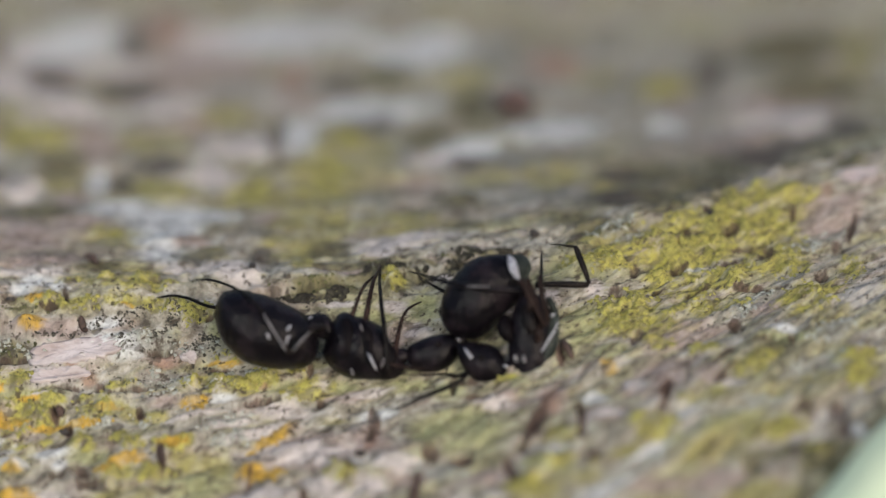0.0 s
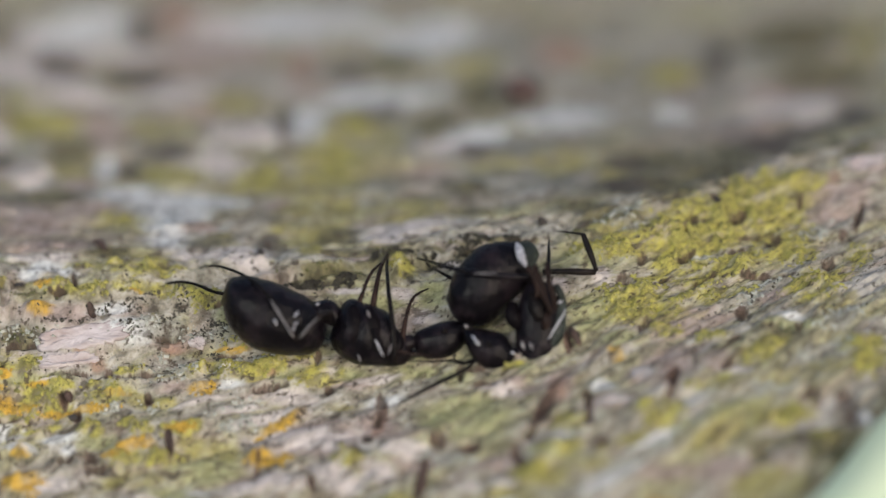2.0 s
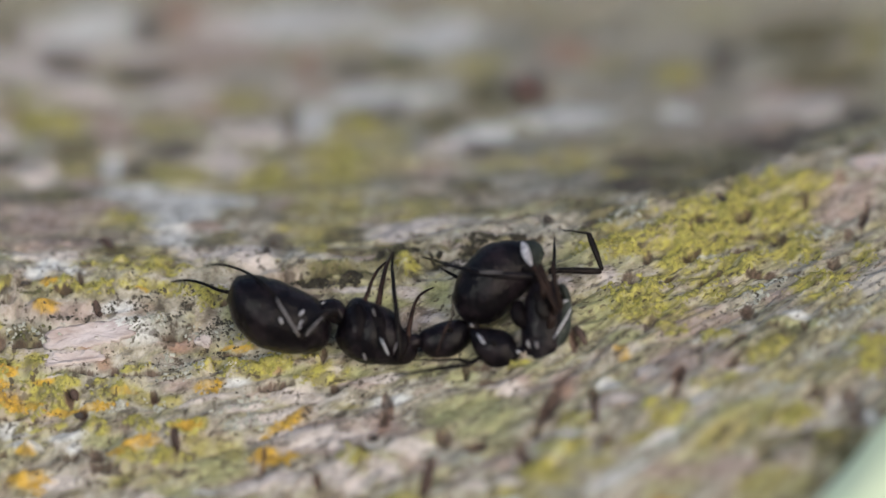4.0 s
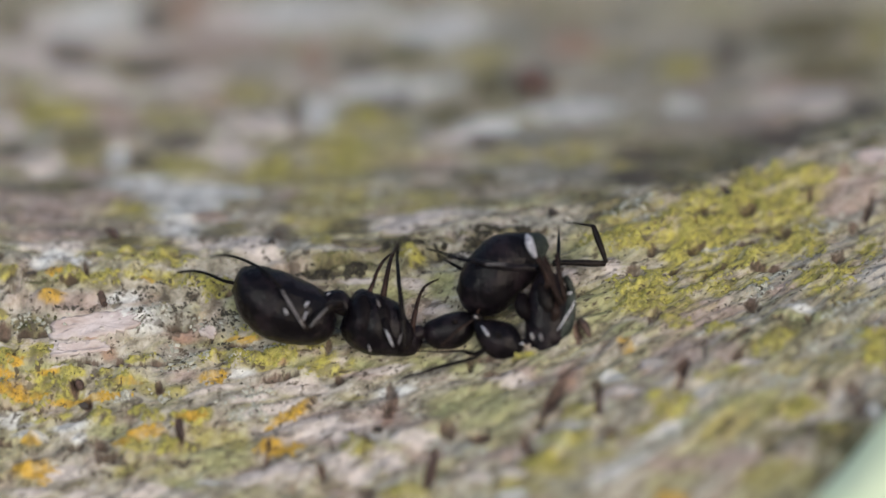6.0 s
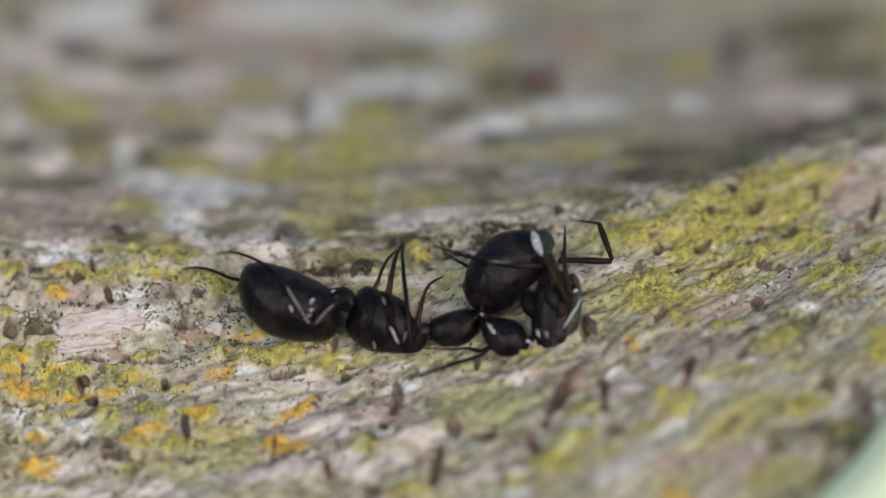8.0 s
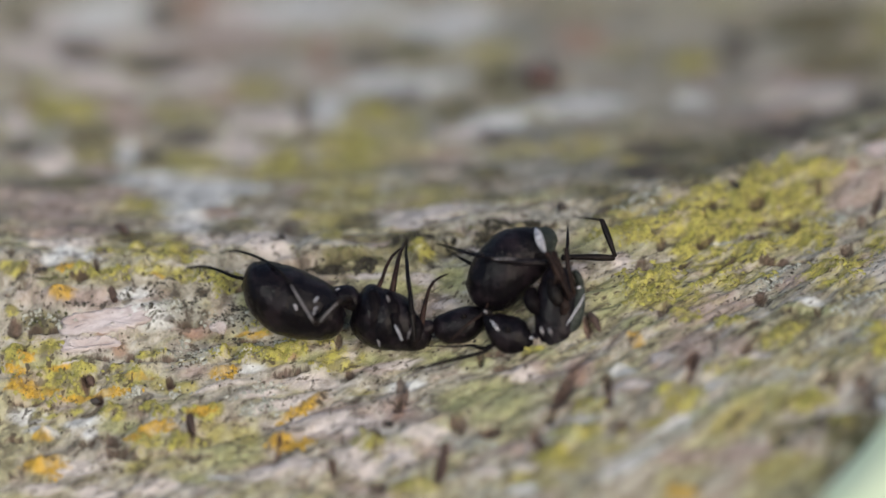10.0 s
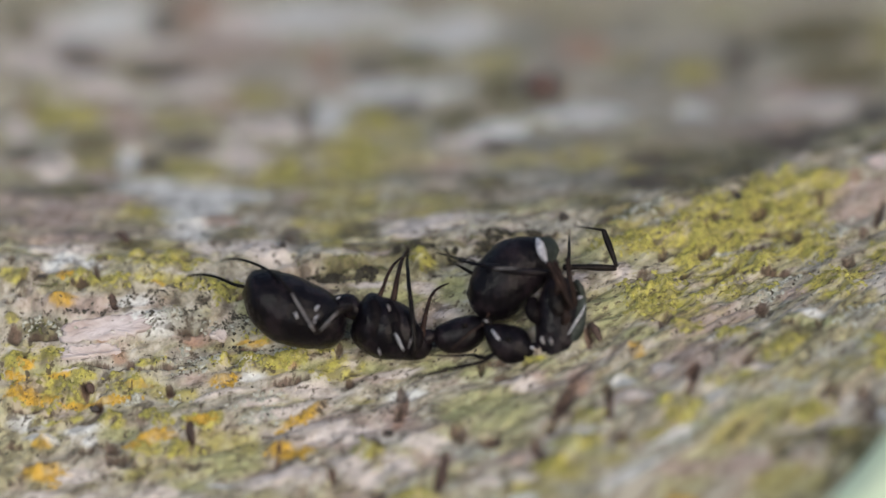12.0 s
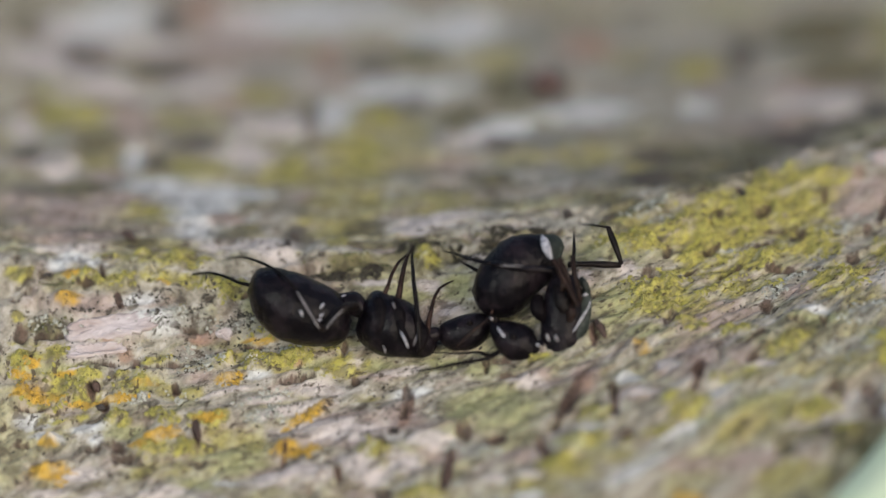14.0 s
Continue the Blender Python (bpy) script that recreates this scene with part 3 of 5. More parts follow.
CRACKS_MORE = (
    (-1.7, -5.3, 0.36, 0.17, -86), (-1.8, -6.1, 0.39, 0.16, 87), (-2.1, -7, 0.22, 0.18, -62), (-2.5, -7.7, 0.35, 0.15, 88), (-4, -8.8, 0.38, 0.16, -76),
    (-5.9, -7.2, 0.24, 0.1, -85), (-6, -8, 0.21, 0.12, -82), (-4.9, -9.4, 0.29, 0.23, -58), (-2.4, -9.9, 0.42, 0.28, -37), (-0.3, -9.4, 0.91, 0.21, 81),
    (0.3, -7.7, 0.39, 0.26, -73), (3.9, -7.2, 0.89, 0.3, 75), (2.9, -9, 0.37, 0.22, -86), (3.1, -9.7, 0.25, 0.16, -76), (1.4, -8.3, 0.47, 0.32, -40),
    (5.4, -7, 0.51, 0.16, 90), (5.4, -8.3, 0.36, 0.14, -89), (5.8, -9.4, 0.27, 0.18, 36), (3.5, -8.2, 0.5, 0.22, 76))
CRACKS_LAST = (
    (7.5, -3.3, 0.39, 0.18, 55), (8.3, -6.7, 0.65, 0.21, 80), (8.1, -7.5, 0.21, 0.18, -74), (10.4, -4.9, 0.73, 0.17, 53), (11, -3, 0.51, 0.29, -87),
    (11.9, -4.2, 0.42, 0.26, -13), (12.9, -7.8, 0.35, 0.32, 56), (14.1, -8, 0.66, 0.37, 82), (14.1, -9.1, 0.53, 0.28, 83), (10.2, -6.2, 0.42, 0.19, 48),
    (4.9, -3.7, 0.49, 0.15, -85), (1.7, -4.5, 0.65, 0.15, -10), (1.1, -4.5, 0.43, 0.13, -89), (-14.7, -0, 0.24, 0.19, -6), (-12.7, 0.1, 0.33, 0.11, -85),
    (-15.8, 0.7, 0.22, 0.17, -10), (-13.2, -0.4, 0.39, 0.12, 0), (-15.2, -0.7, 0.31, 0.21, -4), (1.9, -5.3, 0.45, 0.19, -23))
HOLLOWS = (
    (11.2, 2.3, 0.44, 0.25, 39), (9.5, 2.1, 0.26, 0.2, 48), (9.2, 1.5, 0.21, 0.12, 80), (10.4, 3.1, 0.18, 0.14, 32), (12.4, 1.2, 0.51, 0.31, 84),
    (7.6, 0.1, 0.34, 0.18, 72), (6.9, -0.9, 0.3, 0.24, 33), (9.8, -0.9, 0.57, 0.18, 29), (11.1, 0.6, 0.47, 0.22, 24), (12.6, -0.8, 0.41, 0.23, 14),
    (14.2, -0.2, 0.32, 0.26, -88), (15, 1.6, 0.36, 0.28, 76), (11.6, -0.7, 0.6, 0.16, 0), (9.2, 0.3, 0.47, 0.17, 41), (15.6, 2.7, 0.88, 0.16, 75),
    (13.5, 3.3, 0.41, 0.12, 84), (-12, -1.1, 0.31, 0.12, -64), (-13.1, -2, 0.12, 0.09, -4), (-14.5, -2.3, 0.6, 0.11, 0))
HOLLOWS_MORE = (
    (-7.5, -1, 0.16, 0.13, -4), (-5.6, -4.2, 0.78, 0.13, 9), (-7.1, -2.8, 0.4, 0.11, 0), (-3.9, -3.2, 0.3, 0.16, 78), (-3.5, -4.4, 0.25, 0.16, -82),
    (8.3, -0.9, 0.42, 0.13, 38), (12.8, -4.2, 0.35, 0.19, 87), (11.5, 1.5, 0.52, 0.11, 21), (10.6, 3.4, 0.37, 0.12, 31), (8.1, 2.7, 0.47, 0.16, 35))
MOSS = (
    (-3.7, 0.3, 1.63, 0.26, -4), (-1.5, 0.8, 1.23, 0.29, 10), (-5.3, -0.1, 0.81, 0.18, 0), (15.9, 6.6, 0.87, 0.48, -11), (12.4, -9.8, 1.55, 0.31, 0),
    (12.9, -10.3, 0.79, 0.53, 4), (11, -10.2, 0.58, 0.37, -90), (13.8, -10.8, 0.89, 0.38, 38), (6.9, 2.1, 0.86, 0.36, 1), (-14.5, -2, 0.8, 0.3, -1),
    (-3.7, 0.2, 1.22, 0.17, 0), (12, -4.8, 0.84, 0.32, 28), (5.6, 1.2, 0.61, 0.17, 0), (-1.7, 1.4, 0.83, 0.19, -10), (1.5, 1.2, 0.82, 0.18, -10),
    (-14.2, -0.5, 0.81, 0.09, 0), (15.1, 7.3, 0.87, 0.54, 18), (13.6, 6.6, 0.86, 0.46, 14), (9, 3.4, 1.07, 0.27, 18))
MOSS_MORE = (
    (11.4, 5.5, 0.87, 0.43, 20),)
UMBER_BACK = (
    (5.1, 21.4, 3.83, 3.51, 10), (9.6, 18.4, 5.35, 2.47, 12), (14.5, 17, 4.29, 2.37, 2), (11.5, 12.8, 5.28, 2.02, 1), (15.8, 23, 3.58, 2.56, 6),
    (3.6, 10.6, 3, 1.67, 1), (6.7, 6.7, 4.18, 2.29, -26), (-15.5, 7.3, 2.68, 1.38, -2), (-13.5, 2.9, 2.58, 1, -1), (-11.3, 3.2, 1.55, 0.8, -2),
    (-6, 5.1, 1.58, 1, -2), (0.8, 6.1, 2.15, 1.2, -14), (-1.8, 8.4, 1.65, 0.85, -13), (-16.2, 10.3, 1.64, 0.89, -3))
# grooves drawn by dark colour alone: brown wood and painted shade
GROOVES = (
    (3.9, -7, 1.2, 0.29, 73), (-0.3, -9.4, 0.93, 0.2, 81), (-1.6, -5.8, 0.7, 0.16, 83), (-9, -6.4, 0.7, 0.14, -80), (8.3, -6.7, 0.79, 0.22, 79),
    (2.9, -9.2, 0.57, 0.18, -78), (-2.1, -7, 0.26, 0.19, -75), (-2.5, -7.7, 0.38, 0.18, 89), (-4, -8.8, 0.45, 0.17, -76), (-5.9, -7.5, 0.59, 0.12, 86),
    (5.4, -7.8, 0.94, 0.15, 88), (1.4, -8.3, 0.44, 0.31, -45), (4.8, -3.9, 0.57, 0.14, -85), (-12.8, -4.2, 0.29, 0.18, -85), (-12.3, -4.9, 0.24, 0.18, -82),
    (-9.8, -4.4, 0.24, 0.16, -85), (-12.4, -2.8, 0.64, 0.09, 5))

CRUSTS = YELLOW + YELLOW_MORE + YELLOW_LAST + YELLOW_RIDGE + YELLOW_RIDGE_MORE
PATCHES = {
    "green": GREEN + GREEN_MORE,
    "umber": UMBER_BACK,
    "pink": PINK + PINK_MORE + PINK_BACK,
    "grey": GREY + GREY_MORE + GREY_BACK + GREY_BACK_MORE,
    "olive": OLIVE + OLIVE_MORE + OLIVE_BACK + OLIVE_BACK_MORE,
    "pale": PALE + PALE_MORE + PALE_BACK,
    "silver": SILVER + SILVER_MORE + SILVER_BACK,
    "yellow": CRUSTS + YELLOW_BACK,
    "orange": ORANGE + ORANGE_MORE,
    "moss": MOSS + MOSS_MORE + MOSS_BACK + MOSS_BACK_MORE + FRINGE,
    "rust": RUST + RUST_BACK,
    "dark": DARK_BACK,
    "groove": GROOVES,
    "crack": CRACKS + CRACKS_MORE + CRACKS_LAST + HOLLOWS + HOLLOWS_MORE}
SP, CP = math.sin(radians(35)), math.cos(radians(35))


def crest(x):
    """Where the ridge of the bark runs, and how high it is."""
    rise = -0.2 + 0.675 * np.logaddexp(0, (np.minimum(x, 26) - 0.5) / 2.5)
    back = 0.5 * np.logaddexp(0, np.minimum(x, 26) - 5) * 0.8  # the ridge also bends away to one side
    return rise * SP + (0.5 + back) * CP, rise * CP - (0.5 + back) * SP


def lie(x, y):
    """The large form: a front slope, a ridge that climbs to one side, a long back."""
    yc, zc = crest(x)
    d = y - yc
    front = zc + (0.38 - 0.28 * np.tanh(x / 16.0)) * d + 0.36 * (0.7 * np.logaddexp(0, (-d - 4.9) / 0.7) - np.logaddexp(0, -d - 10))
    q = np.clip(d / 9, 0, 1)
    back = zc - (0.5 + 1.9 / (1 + np.exp(-(x - 7) / 2.5))) * q * q * (3 - 2 * q) - 0.17 * d
    w = 0.12 + 0.5 / (1 + np.exp((x - 1) / 3))
    z = -w * np.logaddexp(-front / w, -back / w)
    z = z - 26 * (np.maximum(y - 42, 0) / 40) ** 2 - 22 * (np.maximum(-15 - y, 0) / 30) ** 2
    return z - 16 * (np.maximum(np.abs(x) - 55, 0) / 50) ** 2


def hashed(i, j, seed):
    n = np.sin(i * 127.1 + j * 311.7 + seed * 74.7) * 43758.5453
    return n - np.floor(n)


def value_noise(x, y, seed):
    i, j = np.floor(x), np.floor(y)
    u, v = x - i, y - j
    u, v = u * u * (3 - 2 * u), v * v * (3 - 2 * v)
    a = hashed(i, j, seed) * (1 - u) + hashed(i + 1, j, seed) * u
    b = hashed(i, j + 1, seed) * (1 - u) + hashed(i + 1, j + 1, seed) * u
    return a * (1 - v) + b * v


def fbm(x, y, seed, octaves=4):
    total, size, norm = 0, 1.0, 0
    for o in range(octaves):
        total = total + size * value_noise(x * 2 ** o, y * 2 ** o, seed + o)
        norm += size
        size *= 0.55
    return total / norm


def flow(x, y):
    """Along and across the fibres, which follow the ridge and shear down the front."""
    yc, _ = crest(x)
    d = yc - y
    return x, d + 0.22 * (x + 6) * np.clip(d / 6, 0, 1.2)


def field(patches, x, y, floor=-0.5):
    """1 in the middle of a patch, 0 at its rim."""
    f = np.full(np.shape(x), floor)
    for px, py, a, b, turn in patches:
        c, s = math.cos(radians(turn)), math.sin(radians(turn))
        u, v = ((x - px) * c + (y - py) * s) / a, (-(x - px) * s + (y - py) * c) / b
        f = np.maximum(f, 1 - np.sqrt(u * u + v * v))
    return f


def relief(x, y):
    along, across = flow(x, y)
    z = lie(x, y)
    z = z + 0.7 * (fbm(along * 0.22, across * 0.75, 3) - 0.5) + 0.34 * (fbm(along * 1.0, across * 1.8, 11) - 0.5)
    z = z + 0.13 * (fbm(along * 3.1, across * 5.0, 23, 3) - 0.5)
    ridge = np.exp(-((y - crest(x)[0] - 0.3) / 1.1) ** 2)
    z = z + ridge * (0.7 * (fbm(x * 0.9, y * 0.9, 57, 4) - 0.5) + 0.1)
    crust = np.clip(np.maximum(field(CRUSTS, x, y), field(ORANGE, x, y)) + 0.5, 0, 1)
    z = z + 1.1 * crust * np.clip(fbm(x * 1.7, y * 1.9, 31, 4) - 0.42, 0, 0.3)
    z = z + 0.10 * np.clip(field(PATCHES["pale"], x, y), 0, 0.5)
    cut = np.clip(field(PATCHES["crack"], x, y) * 1.5 + 0.3 * (fbm(x * 3, y * 3, 41, 2) - 0.5), 0, 1)
    # a thin plate of bark ends in a ragged lip behind the ants
    lip = 0.70 + 0.117 * x - 0.0015 * x * x + 0.35 * (fbm(x * 1.4, y * 0.5, 77, 3) - 0.5)
    span = np.clip((x + 7.5) / 1.5, 0, 1) * np.clip((4 - x) / 1.5, 0, 1)
    behind = np.clip((y - lip) / 0.14, 0, 1)
    z = z + span * (0.24 * behind * np.exp(-np.maximum(y - lip, 0) / 1.6) - 0.2 * np.exp(-((y - lip + 0.06) / 0.12) ** 2))
    return z - 0.26 * cut


# ---- building helpers ----
def link_mesh(name, verts, faces, material, parent=None, label="", smooth=True):
    me = bpy.data.meshes.new(name)
    me.from_pydata([tuple(v) for v in verts], [], faces)
    me.polygons.foreach_set("use_smooth", [smooth] * len(me.polygons))
    me.materials.append(material)
    ob = new(name, me)
    if parent:
        ob.parent = parent
    if label:
        ob["label"] = label
    return ob


def grid_mesh(name, xs, ys, material):
    """A sheet of bark with its patches as attributes and the fibre directions as its uv map."""
    gx, gy = np.meshgrid(xs, ys)
    gx, gy = gx.ravel(), gy.ravel()
    gz = relief(gx, gy)
    nx, ny = len(xs), len(ys)
    me = bpy.data.meshes.new(name)
    me.vertices.add(nx * ny)
    me.vertices.foreach_set("co", (np.stack([gx, gy, gz], -1) * MM).astype(np.float32).ravel())
    i = (np.arange(ny - 1)[:, None] * nx + np.arange(nx - 1)).ravel()
    loops = np.stack([i, i + 1, i + nx + 1, i + nx], -1).astype(np.int32)
    me.loops.add(loops.size)
    me.loops.foreach_set("vertex_index", loops.ravel())
    me.polygons.add(len(loops))
    me.polygons.foreach_set("loop_start", np.arange(0, loops.size, 4, dtype=np.int32))
    me.polygons.foreach_set("use_smooth", np.ones(len(loops), bool))
    me.update(calc_edges=True)
    along, across = flow(gx, gy)
    uv = me.uv_layers.new(name="flow")
    uv.data.foreach_set("uv", np.stack([along, across], -1)[loops.ravel()].astype(np.float32).ravel())
    for key, patches in PATCHES.items():
        me.attributes.new(key, "FLOAT", "POINT").data.foreach_set("value", field(patches, gx, gy, -0.6).astype(np.float32))
    me.materials.append(material)
    return new(name, me)


def spans(*stops):
    """Even steps between stops: (from, step), ..., (to, 0)."""
    out = []
    for (a, step), (b, _) in zip(stops, stops[1:]):
        out += list(np.linspace(a, b, max(2, round((b - a) / step)), endpoint=False))
    return np.array(out + [stops[-1][0]])


def crumbs(name, material, count, spread, size, seed, where, label, category, kind="stuff", clumps=0):
    """Small lichen lobes strewn over the bark where the plan has them, as one mass."""
    rng = np.random.default_rng(seed)
    x0, x1, y0, y1 = spread
    x, y = rng.uniform(x0, x1, count), rng.uniform(y0, y1, count)
    keep = where(x, y) > rng.uniform(0, 1, count)
    x, y = x[keep], y[keep]
    if len(x) < 12:
        return None
    cell = np.zeros(len(x), int)
    if clumps:
        seeds = rng.choice(len(x), min(clumps, len(x)), replace=False)
        far = np.sort(gaps := np.hypot((x[:, None] - x[seeds]), 1.2 * (y[:, None] - y[seeds])), axis=1)
        cell = np.argmin(gaps, axis=1)
        if far.shape[1] > 1:  # thin furrows between the clumps
            keep = (far[:, 1] - far[:, 0] > 0.13) | (rng.uniform(0, 1, len(x)) < 0.2)
            x, y, cell = x[keep], y[keep], cell[keep]
    n = len(x)
    z = relief(x, y)
    e = 0.08
    slope = np.stack([-(relief(x + e, y) - z) / e, -(relief(x, y + e) - z) / e, np.ones(n)], -1)
    normal = slope / np.linalg.norm(slope, axis=1)[:, None]
    ref = np.tile([1.0, 0, 0], (n, 1))
    side = np.cross(normal, ref)
    side /= np.linalg.norm(side, axis=1)[:, None]
    fore = np.cross(side, normal)
    turn = rng.uniform(0, 2 * np.pi, n)
    a = side * np.cos(turn)[:, None] + fore * np.sin(turn)[:, None]
    b = np.cross(normal, a)
    r = size * np.minimum(rng.lognormal(0, 0.5, n), 2.0)
    ring = 5
    dome = [(1.0, -0.3), (0.8, 0.3)]
    verts = []
    for rad, high in dome:
        for k in range(ring):
            ang = 2 * np.pi * k / ring
            wob = rng.uniform(0.55, 1.4, n)
            verts.append(np.stack([x, y, z], -1) + a * (r * rad * wob * math.cos(ang))[:, None] + b * (r * 0.65 * rad * wob * math.sin(ang))[:, None] + normal * (r * high * rng.uniform(0.5, 1.5, n))[:, None])
    verts.append(np.stack([x, y, z], -1) + normal * (r * 0.45)[:, None])
    verts = np.stack(verts, 1)
    per = verts.shape[1]
    faces = []
    for k in range(ring):
        k2 = (k + 1) % ring
        faces += [(k, k2, ring + k2), (k, ring + k2, ring + k), (ring + k, ring + k2, per - 1)]
    faces = np.array(faces)

    def mass(title, verts):
        tri = (faces[None] + (np.arange(len(verts)) * per)[:, None, None]).reshape(-1, 3).astype(np.int32)
        me = bpy.data.meshes.new(title)
        me.vertices.add(len(verts) * per)
        me.vertices.foreach_set("co", (verts.reshape(-1) * MM).astype(np.float32))
        me.loops.add(tri.size)
        me.loops.foreach_set("vertex_index", tri.ravel())
        me.polygons.add(len(tri))
        me.polygons.foreach_set("loop_start", np.arange(0, tri.size, 3, dtype=np.int32))
        me.polygons.foreach_set("use_smooth", np.ones(len(tri), bool))
        me.update(calc_edges=True)
        me.materials.append(material)
        return new(title, me)

    if not clumps:
        return tagged(mass(name, verts), label, category, kind=kind)
    base = new(name, None)
    base.empty_display_size = 0.0005
    middle = np.array([x.mean(), y.mean(), z.mean()])
    base.location = Vector(middle) * MM
    for k in range(clumps):
        if (cell == k).any():
            mass("clump", verts[cell == k] - middle).parent = base
    return tagged(base, label, category, kind=kind)


def smooth_path(rows, per=5):
    """Points and radii eased through the given rows (Catmull-Rom)."""
    p = np.array(rows, float)
    p = np.vstack([2 * p[0] - p[1], p, 2 * p[-1] - p[-2]])
    out = []
    for i in range(1, len(p) - 2):
        for k in range(per):
            t = k / per
            out.append(0.5 * (2 * p[i] + (p[i + 1] - p[i - 1]) * t + (2 * p[i - 1] - 5 * p[i] + 4 * p[i + 1] - p[i + 2]) * t ** 2 + (3 * p[i] - p[i - 1] - 3 * p[i + 1] + p[i + 2]) * t ** 3))
    out.append(p[-2])
    return np.array(out)


def limb(name, rows, material, parent=None, deep=1.0, ring=14, per=4, axis=None, label="", origin=(0, 0, 0), steps=()):
    """A body or limb with round sections: rows of x, y, z, radius in mm. deep: its depth over its height; steps: places along it where a plate ends."""
    path = smooth_path(rows, per)
    c, r = path[:, :3] - np.array(origin), np.maximum(path[:, 3], 0.008)
    n = len(c)
    for _ in range(6 if axis is not None else 0):
        c[1:-1], r[1:-1] = (c[:-2] + 2 * c[1:-1] + c[2:]) / 4, (r[:-2] + 2 * r[1:-1] + r[2:]) / 4
    u = np.linspace(0, 1, n)
    for s in steps:
        r = r * (1 - 0.022 * np.clip(1 - np.abs(u - s) / 0.025, 0, 1))
    tangent = np.gradient(c, axis=0) if axis is None else np.tile(axis, (n, 1))
    tangent = tangent / np.linalg.norm(tangent, axis=1)[:, None]
    side = np.cross(np.tile([0.0, 0, 1], (n, 1)), tangent)
    side /= np.maximum(np.linalg.norm(side, axis=1), 1e-6)[:, None]
    up = np.cross(tangent, side)
    verts = []
    for k in range(ring):
        a = 2 * math.pi * k / ring
        verts.append(c + side * (r * math.cos(a))[:, None] + up * (r * deep * math.sin(a))[:, None])
    verts = np.stack(verts, 1).reshape(-1, 3)
    faces = [(i * ring + k, i * ring + (k + 1) % ring, (i + 1) * ring + (k + 1) % ring, (i + 1) * ring + k) for i in range(n - 1) for k in range(ring)]
    verts = np.vstack([verts, c[0] - tangent[0] * r[0] * 0.4, c[-1] + tangent[-1] * r[-1] * 0.4])
    a, b = n * ring, n * ring + 1
    faces += [(a, (k + 1) % ring, k) for k in range(ring)] + [(b, (n - 1) * ring + k, (n - 1) * ring + (k + 1) % ring) for k in range(ring)]
    ob = link_mesh(name, verts * MM, faces, material, parent, label)
    ob.location = Vector(origin) * MM
    return ob


# ---- the bark ----
bark = grid_mesh("bark_ground", spans((-110, 4), (-40, 1), (-19, 0.065), (19, 1), (40, 4), (110, 0)), spans((-60, 3), (-14, 0.3), (-11.5, 0.065), (4.5, 0.15), (40, 1.2), (100, 0)), BARK)
tagged(bark, "weathered tree bark crusted with yellow and grey lichen", "bark", kind="structure")


def fallen_trunk():
    """The rest of the trunk, on whose upper side the scene lies, and the ground that it rests on."""
    n, m = 160, 72
    verts, faces = [], []
    for i in range(n + 1):
        x = -1300 + 2600 * i / n
        for k in range(m):
            a = 2 * math.pi * k / m
            r = 130 * (1 + 0.05 * noise.noise(Vector((x * 0.004, math.cos(a), math.sin(a)))) + 0.03 * noise.noise(Vector((x * 0.01, 4 * math.cos(a), 4 * math.sin(a))))) - 4
            verts.append((x, 20 + r * math.cos(a), -142 + r * math.sin(a)))
    for i in range(n):
        for k in range(m):
            k2 = (k + 1) % m
            faces.append((i * m + k, (i + 1) * m + k, (i + 1) * m + k2, i * m + k2))
    faces += [tuple(range(m)), tuple(range(n * m + m - 1, n * m - 1, -1))]
    trunk = link_mesh("trunk", np.array(verts) * MM, faces, TRUNK)
    tagged(trunk, "fallen tree trunk with rough grey-brown bark", "trunk", kind="structure")
    n = 48
    verts = [(x, y, -0.268 + 0.05 * noise.noise(Vector((x * 1.3, y * 1.3, 0))) * min(1, max(0, (abs(y - 0.02) - 0.3) * 2))) for x in np.linspace(-40, 40, n) for y in np.linspace(-40, 40, n)]
    faces = [(i * n + j, (i + 1) * n + j, (i + 1) * n + j + 1, i * n + j + 1) for i in range(n - 1) for j in range(n - 1)]
    tagged(link_mesh("ground", verts, faces, SOIL), "mossy forest floor under the fallen trunk", "ground", kind="structure")


fallen_trunk()


